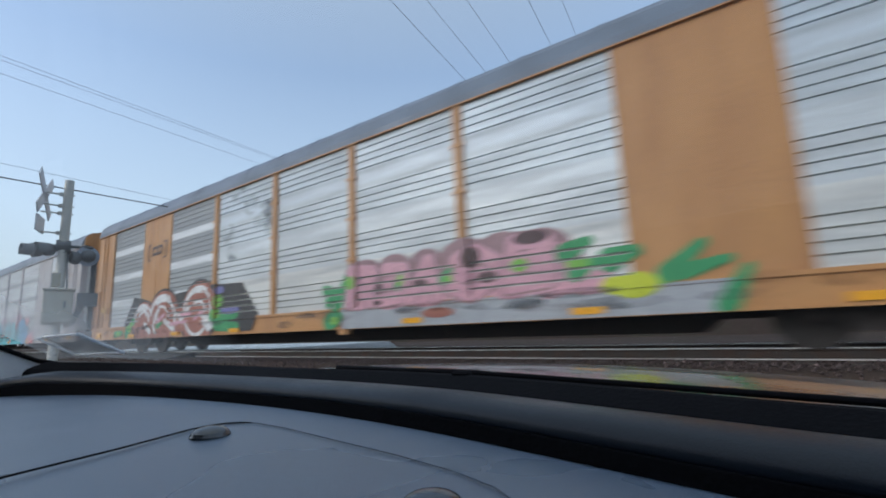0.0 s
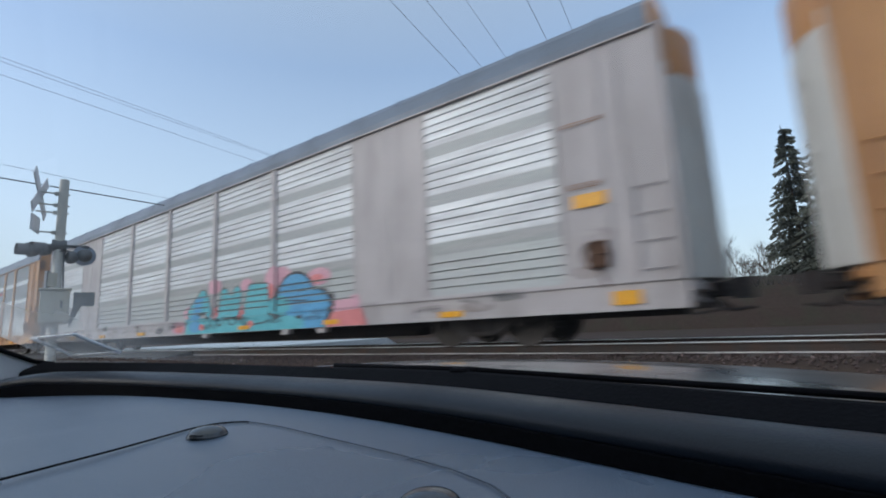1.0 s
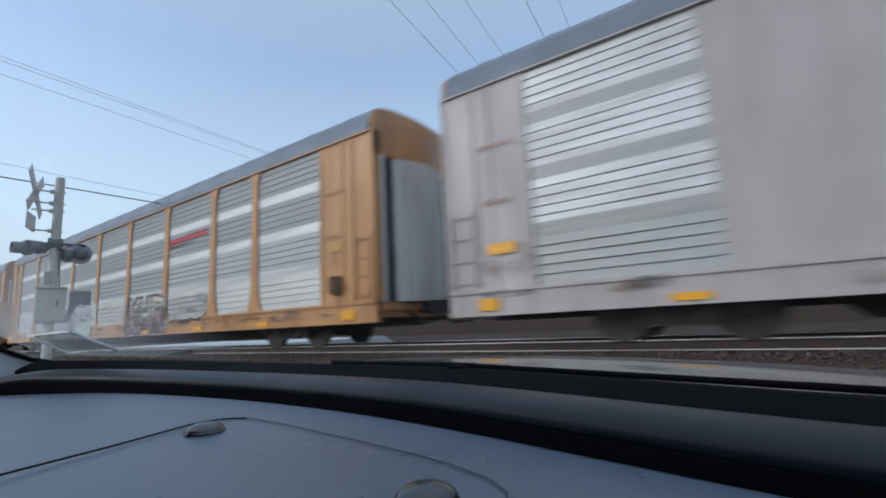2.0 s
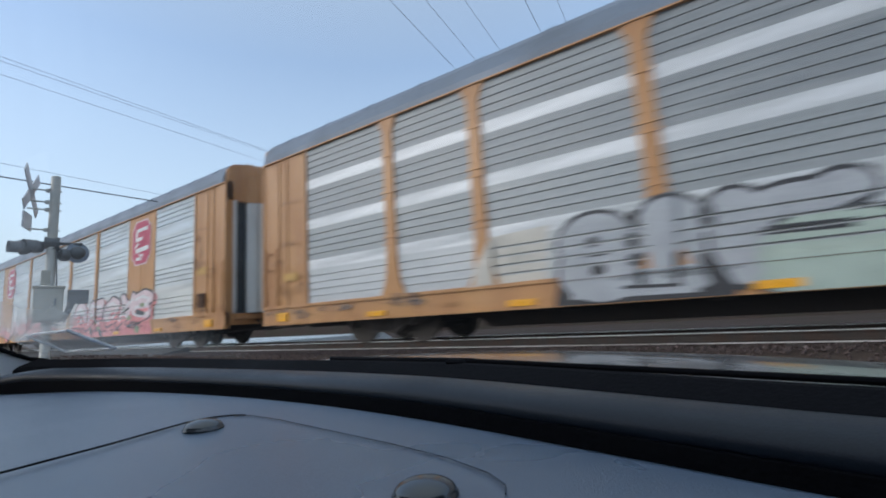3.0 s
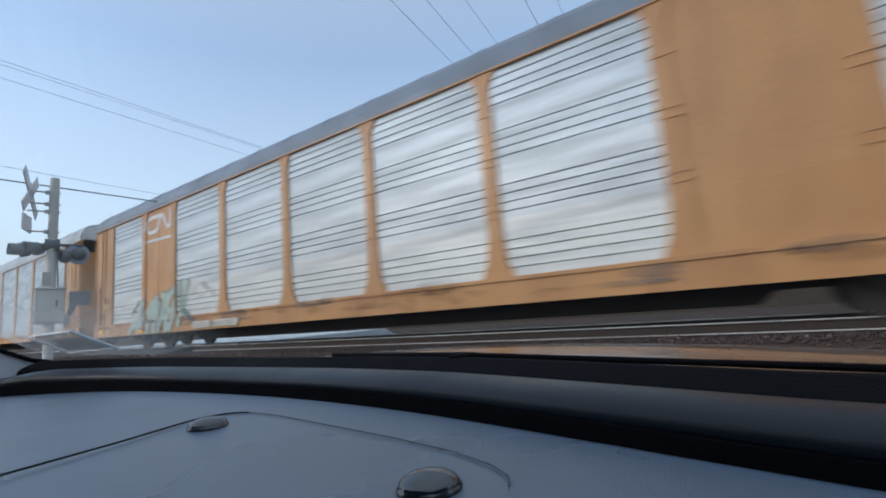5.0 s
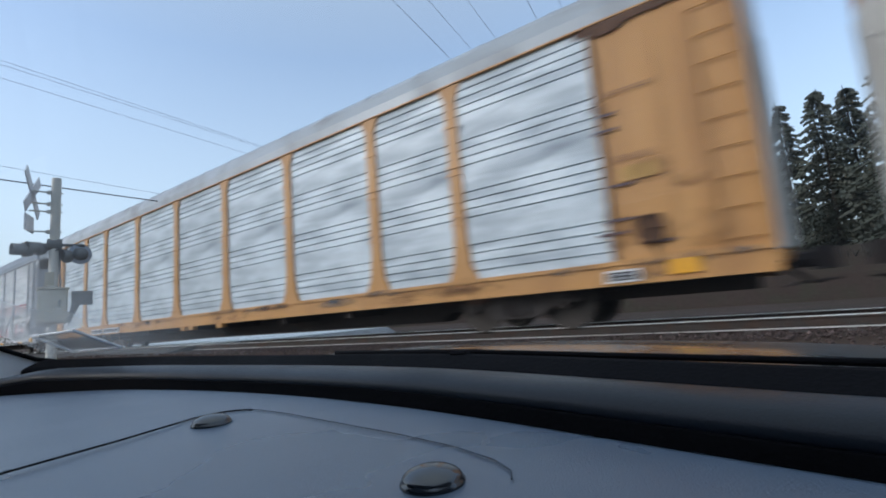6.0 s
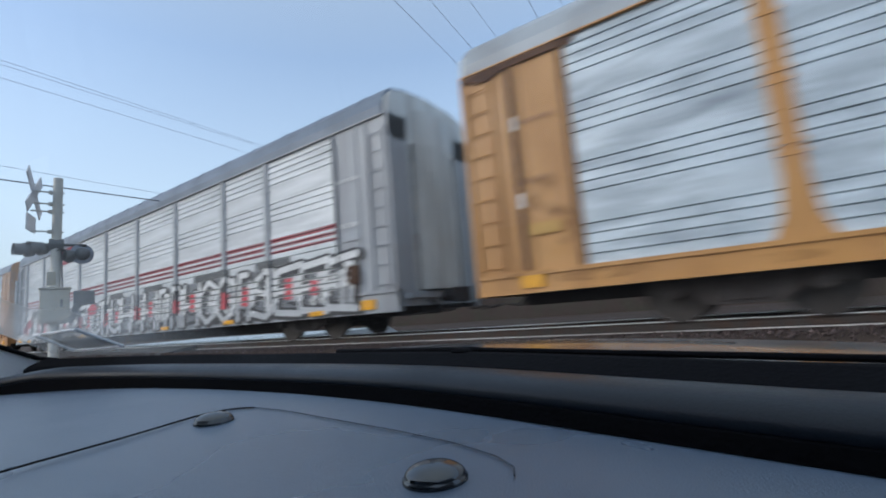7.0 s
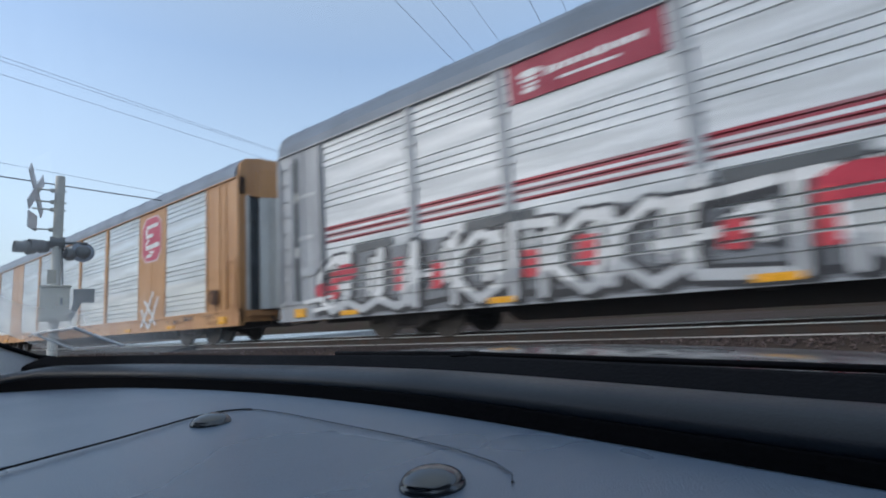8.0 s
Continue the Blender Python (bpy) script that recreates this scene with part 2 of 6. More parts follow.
def build_track():
    steel = surface("polished_rail_steel", (0.95, 0.95, 0.95), 0.25, 0.1, dirt=(0.6, 0.57, 0.55), dirt_amount=0.3, scale=4, stretch=(0.1, 1, 1))
    rusty = surface("rusty_rail_steel", (0.045, 0.035, 0.03), 0.8, dirt=RUST, scale=4)
    foot = surface("lit_rail_foot_edge", (0.6, 0.58, 0.56), 0.7, dirt=(0.16, 0.13, 0.11), dirt_amount=0.6, scale=2, stretch=(0.2, 1, 1))
    wood = surface("creosoted_timber", (0.07, 0.055, 0.045), 0.9, dirt=(0.13, 0.11, 0.1), dirt_amount=0.6, scale=3, stretch=(1, 0.2, 1), grain=30, bump=0.5)
    track = thing("railway_track", "steel rails on dark timber sleepers in ballast", "track", kind="structure")
    for y in RAIL_Y:
        bm = bmesh.new()
        slab(bm, [(y - 0.07, -0.17), (y + 0.07, -0.17), (y + 0.07, -0.155), (y + 0.012, -0.13), (y + 0.012, -0.045), (y + 0.036, -0.035),
                  (y + 0.036, -0.004), (y - 0.036, -0.004), (y - 0.036, -0.035), (y - 0.012, -0.045), (y - 0.012, -0.13), (y - 0.07, -0.155)], "x", -220, 160)
        rail = part("rail", bm, rusty, track)
        bm = bmesh.new()
        slab(bm, [(y - 0.038, -0.012), (y - 0.038, -0.005), (y - 0.03, 0.0), (y + 0.03, 0.0), (y + 0.038, -0.005), (y + 0.038, -0.012)], "x", -220, 160)
        part("rail_head", bm, steel, rail, "polished running surface")
        # thin pale strip: the lit edge of the rail foot put into colour
        bm = bmesh.new()
        slab(bm, [(y - 0.076, -0.166), (y - 0.076, -0.15), (y - 0.066, -0.147), (y - 0.066, -0.166)], "x", -220, 160)
        part("rail_foot", bm, foot, rail, "pale strip for the lit edge of the rail foot")
    bm = bmesh.new()
    c = sum(RAIL_Y) / 2
    slab(bm, [(-0.11, -0.33), (0.11, -0.33), (0.11, -0.18), (0.1, -0.17), (-0.1, -0.17), (-0.11, -0.18)], "y", c - 1.3, c + 1.3)
    me = mesh_of(bm, "sleeper", wood)
    for i in range(110):
        ob = part("sleeper", me, wood, track)
        ob.location.x = -45 + 0.53 * i + random.uniform(-0.02, 0.02)


build_ground()
build_track()

# ---- autorack wagons ----
HALF, WIDE = 14.7, 3.1
Z_SILL0, Z_SILL1, Z_TOP = 0.55, 1.0, 4.9
EDGES = (1.52, 4.57, 7.615, 9.82, 12.59)


def groove_heights():
    return [Z_SILL1 + 0.155 + 1.015 * k + 0.163 * i for k in range(4) for i in range(4)]


def panel_mesh(width, material, deep):
    """Sheet-steel side panel with pressed horizontal grooves."""
    prof = [(0.0, Z_SILL1)]
    for z in groove_heights():
        d = deep if z < 2.9 else 0.65 * deep
        prof += [(0.0, z - 0.017), (d, z - 0.013), (d, z + 0.005), (-0.004, z + 0.013), (-0.002, z + 0.06)]
    prof.append((0.0, Z_TOP))
    bm = bmesh.new()
    sheet(bm, prof, "x", -width / 2, width / 2)
    sheet(bm, [(0.06, Z_SILL1), (0.06, Z_TOP)], "x", -width / 2, width / 2)
    return mesh_of(bm, "side_panel", material)


def post_mesh(flared, material):
    bm = bmesh.new()
    if flared:
        pts = [(-0.34, Z_SILL1 - 0.02), (0.34, Z_SILL1 - 0.02), (0.2, Z_SILL1 + 0.28), (0.14, Z_SILL1 + 0.8), (0.13, Z_TOP - 0.35), (0.26, Z_TOP - 0.05),
               (-0.26, Z_TOP - 0.05), (-0.13, Z_TOP - 0.35), (-0.14, Z_SILL1 + 0.8), (-0.2, Z_SILL1 + 0.28)]
        slab(bm, pts, "y", -0.05, 0.02)
        for z in (2.05, 2.2, 3.02, 3.17, 3.98):
            box(bm, -0.17, 0.17, -0.065, -0.05, z, z + 0.05)
    else:
        slab(bm, [(-0.12, 0.02), (-0.12, -0.02), (-0.085, -0.06), (0.085, -0.06), (0.12, -0.02), (0.12, 0.02)], "z", Z_SILL1, Z_TOP)
        for z in (2.05, 3.02, 3.98):
            box(bm, -0.15, 0.15, -0.07, 0.0, z, z + 0.07)
    return mesh_of(bm, "post", material)


ROOF_PROFILE = [(-0.07, Z_TOP - 0.02), (-0.07, Z_TOP + 0.11), (0.03, Z_TOP + 0.4), (0.22, Z_TOP + 0.59), (0.7, Z_TOP + 0.7), (1.55, Z_TOP + 0.75)]


def roof_mesh(material, half, rise):
    edge = [(y, z + (rise if z > Z_TOP else 0)) for y, z in ROOF_PROFILE]
    prof = edge + [(WIDE - y, z) for y, z in edge[-2::-1]]
    bm = bmesh.new()
    slab(bm, prof, "x", -half + 0.1, half - 0.1)
    for i in range(19):
        x = -13.5 + 1.5 * i
        hi = [(y, z + 0.025) for y, z in prof[1:-1]]
        lo = [(y, z - 0.02) for y, z in prof[1:-1]]
        slab(bm, hi + lo[::-1], "x", x - 0.04, x + 0.04)
    return mesh_of(bm, "roof", material)


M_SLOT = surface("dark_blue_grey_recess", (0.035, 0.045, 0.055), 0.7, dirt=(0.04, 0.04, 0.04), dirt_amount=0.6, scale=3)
M_RUSTED = surface("rusted_brake_gear", (0.13, 0.065, 0.035), 0.85, dirt=(0.05, 0.035, 0.03), dirt_amount=0.7, scale=7)


def wheel_mesh():
    bm = bmesh.new()
    lathe(bm, [(0.1, -0.09), (0.17, -0.09), (0.19, -0.03), (0.38, -0.02), (0.4, -0.07), (0.455, -0.07), (0.46, 0.05), (0.485, 0.06), (0.485, 0.085), (0.1, 0.085)], "y", (0, 0, 0), 28)
    return mesh_of(bm, "wheel", M_WHEEL, False)


WHEEL = wheel_mesh()


def truck(car, x):
    bm = bmesh.new()
    box(bm, x - 0.25, x + 0.25, 0.4, WIDE - 0.4, 0.42, 0.72)
    bolster = part("truck", bm, M_TRUCK, car, "grimy cast steel bogie")
    for y in (0.52, WIDE - 0.52):
        bm = bmesh.new()
        pts = [(-1.2, 0.44), (-1.2, 0.6), (-0.95, 0.66), (-0.5, 0.78), (0.5, 0.78), (0.95, 0.66), (1.2, 0.6), (1.2, 0.44), (0.75, 0.42), (0.42, 0.22), (-0.42, 0.22), (-0.75, 0.42)]
        slab(bm, [(x + a, b) for a, b in pts], "y", y - 0.07, y + 0.07)
        for dx in (-0.2, 0.0, 0.2):
            rod(bm, (x + dx, y - 0.09, 0.28), (x + dx, y - 0.09, 0.6), 0.07, 8)
        for dx in (-0.9, 0.9):
            rod(bm, (x + dx, y - 0.16, 0.47), (x + dx, y + 0.05, 0.47), 0.13, 10)
        part("side_frame", bm, M_TRUCK, bolster)
    for dx in (-0.9, 0.9):
        for y, turn in ((0.83, 180), (2.265, 0)):
            w = part("wheel", WHEEL, M_WHEEL, bolster)
            w.matrix_local = pose(x + dx, y, 0.46, 0, 0, turn)
        bm = bmesh.new()
        rod(bm, (x + dx, 0.6, 0.46), (x + dx, WIDE - 0.6, 0.46), 0.08, 8)
        part("axle", bm, M_TRUCK, bolster)


def end_wall(car, s, half, paint_mat, cap_mat, broad):
    """Arched end: corner posts, dark recesses and two bowed doors that stand out past the wagon's end; s is +1 or -1."""
    x = s * half
    lo, hi = (0.2, 0.3) if not broad else (0.62, 0.68)
    mid = 0.66 if not broad else 0.84

    def slice_x(bm, d0, d1, y0, y1, z0, z1):
        box(bm, *sorted((x + s * d0, x + s * d1)), y0, y1, z0, z1)
    bm = bmesh.new()
    slice_x(bm, -0.12, 0.0, 0.0, WIDE, 0.62, 0.95)
    for y0, y1 in ((0.0, lo), (WIDE - lo, WIDE)):
        slice_x(bm, -0.12, 0.0, y0, y1, 0.95, Z_TOP)
    slice_x(bm, -0.2, 0.1, 0.25, WIDE - 0.25, 0.78, 0.9)
    part("end_frame", bm, paint_mat, car)
    for y0, y1 in ((lo, hi), (WIDE - hi, WIDE - lo)):
        bm = bmesh.new()
        slice_x(bm, -0.1, 0.03, y0, y1, 0.96, Z_TOP - 0.56)
        part("door_jamb", bm, M_END, car, "pale galvanised door jamb")
    # recess backing is near-black, so the hollow's shade sits in its colour
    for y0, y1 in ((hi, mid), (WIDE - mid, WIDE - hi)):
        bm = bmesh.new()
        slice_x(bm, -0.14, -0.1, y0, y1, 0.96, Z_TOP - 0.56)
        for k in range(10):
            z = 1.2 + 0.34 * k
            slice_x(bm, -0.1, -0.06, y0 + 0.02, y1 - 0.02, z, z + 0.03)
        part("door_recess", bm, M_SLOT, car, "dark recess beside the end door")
    bm = bmesh.new()
    prof = [(0.0, Z_TOP - 0.55)] + [(max(y, 0.0), z - 0.02) for y, z in ROOF_PROFILE]
    slab(bm, prof + [(WIDE - y, z) for y, z in prof[-2::-1]], "x", *sorted((x, x - s * 0.12)))
    part("end_cap", bm, cap_mat, car, "arched cap under the roof")
    bm = bmesh.new()
    n = 8
    arc = [(mid + (WIDE - 2 * mid) * k / n, s * (0.22 if broad else 0.34) * math.sin(math.pi * k / n) ** 0.75) for k in range(n + 1)]
    slab(bm, [(x + d, y) for y, d in arc] + [(x - s * 0.12, WIDE - mid), (x - s * 0.12, mid)], "z", Z_TOP - 0.56, Z_TOP + 0.3)
    part("door_hood", bm, cap_mat, car, "bowed hood above the end doors")
    for k0, k1 in ((0, n // 2), (n // 2, n)):
        bm = bmesh.new()
        run = arc[k0:k1 + 1]
        slab(bm, [(x + d, y) for y, d in run] + [(x + d - s * 0.05, y) for y, d in run[::-1]], "z", 0.97, Z_TOP - 0.57)
        for y, d in run[1:-1]:
            box(bm, *sorted((x + d - s * 0.01, x + d + s * 0.025)), y - 0.05, y + 0.05, 1.0, Z_TOP - 0.62)
        for z in (1.5, 2.6, 3.7):
            y, d = run[len(run) // 2]
            box(bm, *sorted((x + d, x + d + s * 0.035)), y - 0.14, y + 0.14, z, z + 0.05)
        part("end_door", bm, M_END, car, "bowed galvanised end door")
    bm = bmesh.new()
    rod(bm, (x - s * 0.3, WIDE / 2, 0.8), (x + s * 0.45, WIDE / 2, 0.8), 0.12, 8)
    box(bm, *sorted((x + s * 0.38, x + s * 0.68)), WIDE / 2 - 0.17, WIDE / 2 + 0.17, 0.64, 0.97)
    knuckle = part("coupler", bm, M_DARK, car, "grimy knuckle coupler")
    for yy in (1.0, 2.1):
        bm = bmesh.new()
        rod(bm, (x, yy, 0.75), (x + s * 0.35, yy + 0.15, 0.45), 0.025, 6)
        rod(bm, (x + s * 0.35, yy + 0.15, 0.45), (x + s * 0.62, yy + 0.2, 0.5), 0.025, 6)
        part("air_hose", bm, M_DARK, knuckle)
    bm = bmesh.new()
    rod(bm, (x + s * 0.02, 0.12, 0.42), (x + s * 0.3, WIDE / 2 - 0.2, 0.5), 0.018, 6)
    rod(bm, (x + s * 0.02, 0.12, 0.42), (x - s * 0.05, 0.12, 0.68), 0.018, 6)
    part("uncoupling_lever", bm, M_DARK, knuckle)


def hand_brake(car):
    """Brake wheel on its box low on the leading end's side."""
    bm = bmesh.new()
    box(bm, 13.02, 13.34, -0.1, -0.05, 1.2, 1.62)
    gear = part("brake_box", bm, M_RUSTED, car, "rusty hand brake box")
    bm = bmesh.new()
    ring = [(13.18 + 0.2 * math.cos(0.5236 * k), 1.42 + 0.2 * math.sin(0.5236 * k)) for k in range(12)]
    for p, q in zip(ring, ring[1:] + ring[:1]):
        rod(bm, (p[0], -0.15, p[1]), (q[0], -0.15, q[1]), 0.018, 6)
    for p in ring[::4]:
        rod(bm, (13.18, -0.13, 1.42), (p[0], -0.15, p[1]), 0.014, 5)
    part("brake_wheel", bm, M_RUSTED, gear)
    bm = bmesh.new()
    rod(bm, (13.18, -0.075, 1.2), (13.3, -0.075, 0.9), 0.02, 6)
    part("brake_chain", bm, M_RUSTED, gear)


def autorack(label, frame_mat, zinc_mats, plates, flared, cap_mat, broad_ends=False, marks=(3.3, 6.9, 10.3), half=14.4, rise=0.0, sill_foot=Z_SILL0, pads=()):
    car = thing("autorack_wagon", label, "railway wagon", "wagons of the passing train")
    bays = [(-EDGES[4], -EDGES[3], 0), (-EDGES[3], -EDGES[2], 1), (-EDGES[2], -EDGES[1], 0), (-EDGES[1], -EDGES[0], 0), (-EDGES[0], EDGES[0], 0),
            (EDGES[0], EDGES[1], 0), (EDGES[1], EDGES[2], 0), (EDGES[2], EDGES[3], 1), (EDGES[3], EDGES[4], 0)]
    shapes = {}
    for near in (True, False):
        turn = pose(0, 0, 0) if near else pose(0, WIDE, 0, 0, 0, 180)
        for i, (a, b, plate) in enumerate(bays):
            if plate and plates:
                key = "plate"
                if key not in shapes:
                    bm = bmesh.new()
                    w = (b - a) / 2
                    box(bm, -w, w, -0.015, 0.05, Z_SILL1, Z_TOP)
                    for dx in (-w + 0.05, -0.02, w - 0.09):
                        box(bm, dx, dx + 0.04, -0.025, -0.015, Z_SILL1, Z_TOP)
                    shapes[key] = mesh_of(bm, "plate", frame_mat)
                ob = part("plate", shapes[key], None, car, "flat painted steel plate")
            else:
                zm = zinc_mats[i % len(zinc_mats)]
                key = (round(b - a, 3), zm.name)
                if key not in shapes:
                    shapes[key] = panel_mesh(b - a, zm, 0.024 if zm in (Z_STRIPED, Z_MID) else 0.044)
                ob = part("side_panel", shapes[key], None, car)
            ob.matrix_local = turn @ pose((a + b) / 2, 0, 0)
        posts = [e * s for e in EDGES[:(4 if (flared or not plates) else 2)] for s in (-1, 1)]
        pm = shapes.setdefault("post", None) or post_mesh(flared, frame_mat)
        shapes["post"] = pm
        for x in posts:
            part("post", pm, None, car).matrix_local = turn @ pose(x, 0, 0)
        for s in (-1, 1):
            bm = bmesh.new()
            x0, x1 = sorted((s * EDGES[4], s * (half - 0.004)))
            box(bm, x0, x1, -0.02, 0.04, Z_SILL1, Z_TOP)
            for f in (0.0, 0.42, 0.6, 0.97):
                xx = s * (EDGES[4] + f * (half - EDGES[4]))
                box(bm, min(xx, xx - s * -0.07), max(xx, xx - s * -0.07), -0.05, -0.02, Z_SILL1, Z_TOP)
            ob = part("end_plate", bm, frame_mat, car)
            ob.matrix_local = turn
            bm = bmesh.new()
            full = frame_mat in (M_YEL, M_GREY)
            for k in range(9 if full else 4):
                z = 1.12 + 0.42 * k
                xa, xb = s * (half - 0.62), s * (half - 0.1)
                rod(bm, (xa, -0.075, z), (xb, -0.075, z), 0.011, 6)
            for xx in (xa, xb):
                box(bm, xx - 0.02, xx + 0.02, -0.085, -0.045, 1.02, 4.6 if full else 2.5)
            ladder = part("ladder", bm, frame_mat, car)
            ladder.matrix_local = turn
        bm = bmesh.new()
        box(bm, -half, half, -0.035, 0.12, sill_foot, Z_SILL1 - 0.02)
        box(bm, -half, half, -0.075, 0.12, Z_SILL1 - 0.07, Z_SILL1 - 0.004)
        box(bm, -half, half, -0.06, 0.12, sill_foot - 0.03, sill_foot + 0.012)
        sill = part("side_sill", bm, frame_mat, car)
        sill.matrix_local = turn
        bm = bmesh.new()
        box(bm, -half + 0.05, half - 0.05, -0.075, 0.0, Z_TOP - 0.05, Z_TOP - 0.022)
        top_rail = part("top_rail", bm, frame_mat, car)
        top_rail.matrix_local = turn
        bm = bmesh.new()
        box(bm, -0.26, 0.26, -0.084, -0.03, sill_foot + 0.03, sill_foot + 0.14)
        me = mesh_of(bm, "reflector", M_AMBER)
        for x in [v * k for v in marks for k in (-1, 1)]:
            part("reflector", me, None, car, "amber reflective patch").matrix_local = turn @ pose(x, 0, 0)
        bm = bmesh.new()
        box(bm, -0.2, 0.2, -0.084, -0.03, sill_foot + 0.06, sill_foot + 0.27)
        me = mesh_of(bm, "reflector", M_AMBER)
        for x in (-13.55, 13.55):
            part("reflector", me, None, car, "amber reflective patch").matrix_local = turn @ pose(x, 0, 0)
        bm = bmesh.new()
        slab(bm, [(-0.17, sill_foot - 0.03), (0.17, sill_foot - 0.03), (0.13, sill_foot - 0.15), (-0.13, sill_foot - 0.15)], "y", -0.03, 0.1)
        me = mesh_of(bm, "jacking_pad", frame_mat)
        for x in pads:
            part("jacking_pad", me, None, car).matrix_local = turn @ pose(x, 0, 0)
    part("roof", roof_mesh(M_ROOF_PALE if frame_mat is M_YEL else M_ROOF, half, rise), None, car, "galvanised arched roof")
    bm = bmesh.new()
    box(bm, -half + 0.1, half - 0.1, 0.13, WIDE - 0.13, 0.72, 0.9)
    box(bm, -half + 0.3, half - 0.3, WIDE / 2 - 0.35, WIDE / 2 + 0.35, 0.42, 0.72)
    slab(bm, [(-8.9, 0.72), (-8.3, 0.22), (8.3, 0.22), (8.9, 0.72)], "y", WIDE / 2 - 0.3, WIDE / 2 + 0.3)
    for x in (-6.5, -4.0, -1.2, 1.2, 4.0, 6.5):
        box(bm, x - 0.1, x + 0.1, 0.1, WIDE - 0.1, 0.48, 0.72)
    part("underframe", bm, M_DARK, car)
    for x in (-10.6, 10.6):
        truck(car, x)
    for s in (-1, 1):
        end_wall(car, s, half, frame_mat, cap_mat, broad_ends)
    hand_brake(car)
    return car


CARS = [
    (151.38, autorack("tan orange autorack wagon with galvanised panels and pink graffiti", M_TAN, [Z_STRIPED, Z_SKY_TINTED, Z_STRIPED, Z_SKY_TINTED, Z_SKY_TINTED, Z_SKY_TINTED, Z_SKY_TINTED, Z_SKY_TINTED, Z_SKY_TINTED], True, False, M_TAN, pads=(1.2,))),
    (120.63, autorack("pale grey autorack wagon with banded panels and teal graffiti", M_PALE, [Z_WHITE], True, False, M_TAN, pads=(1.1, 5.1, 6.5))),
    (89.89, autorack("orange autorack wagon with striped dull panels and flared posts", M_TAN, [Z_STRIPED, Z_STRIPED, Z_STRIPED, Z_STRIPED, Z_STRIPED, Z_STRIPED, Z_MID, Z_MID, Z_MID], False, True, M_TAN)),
    (59.19, autorack("tan orange autorack wagon with red octagon mark and pink graffiti", M_TAN, [Z_SKY_TINTED], True, False, M_TAN)),
    (28.49, autorack("orange autorack wagon with white mark and sage graffiti", M_TAN, [Z_SKY_TINTED], True, True, M_TAN, marks=(10.0,))),
    (-2.29, autorack("yellow orange autorack wagon with streaked blue-grey panels", M_YEL, [Z_BLUE], False, True, M_END, True, half=14.66, rise=0.07, sill_foot=0.66, marks=(), pads=(-1.1, -0.6, 1.1))),
    (-33.32, autorack("grey autorack wagon with red stripes and white and black graffiti", M_GREY, [Z_RED], False, False, M_END, True, (3.9, 7.9, 11.8), rise=0.07)),
    (-64.07, autorack("tan orange autorack wagon with red mark on a plate", M_TAN, [Z_SKY_TINTED], True, False, M_TAN)),
    (-94.8, autorack("tan orange autorack wagon far down the line", M_TAN, [Z_SKY_TINTED], True, False, M_TAN)),
]

# ---- spray paint, marks and lettering bars on the wagons ----
def clipped(poly, k, lo, hi):
    """A convex outline cut to lo..hi along its coordinate k."""
    for lim, sign in ((lo, 1), (hi, -1)):
        out = []
        for a, b in zip(poly, poly[1:] + poly[:1]):
            da, db = sign * (a[k] - lim), sign * (b[k] - lim)
            if da >= 0:
                out.append(a)
            if da * db < 0:
                t = da / (da - db)
                out.append((a[0] + (b[0] - a[0]) * t, a[1] + (b[1] - a[1]) * t))
        poly = out
        if len(poly) < 3:
            return []
    return poly


def bands_of(flared, plates):
    """Heights between the grooves, and stretches along the wagon, with how proud each one stands."""
    zs = [(Z_SILL0 - 0.02, Z_SILL1 - 0.075, -0.036 - 0.026), (Z_SILL1 - 0.07, Z_SILL1 - 0.004, -0.079)]
    g = [Z_SILL1] + [v for z in groove_heights() for v in (z - 0.022, z + 0.02)] + [Z_TOP]
    zs += [(a, b, None) for a, b in zip(g[::2], g[1::2])]
    xs, posts = [], sorted(e * s for e in EDGES[:(4 if (flared or not plates) else 2)] for s in (-1, 1))
    half = 0.2 if flared else 0.15
    marks = [-HALF] + [v for p in posts for v in (p - half, p + half)] + [HALF]
    for i, (a, b) in enumerate(zip(marks, marks[1:])):
        xs.append((a, b, -0.074 if i % 2 else -0.016))
    return zs, xs


def flat_stretch(x0, x1, y, plates):
    """Splits a stretch where the wagon has flat plates instead of grooved panels."""
    cuts = [-HALF, -EDGES[4]] + ([-EDGES[3], -EDGES[2], EDGES[2], EDGES[3]] if plates else []) + [EDGES[4], HALF]
    ends = sorted({x0, x1, *[c for c in cuts if x0 < c < x1]})
    out = []
    for a, b in zip(ends, ends[1:]):
        m = abs(a + b) / 2
        end, plate = m > EDGES[4], plates and EDGES[2] < m < EDGES[3]
        out.append((a, b, y if y < -0.05 else -0.055 if end else -0.03 if plate else y, end or plate or y < -0.05))
    return out


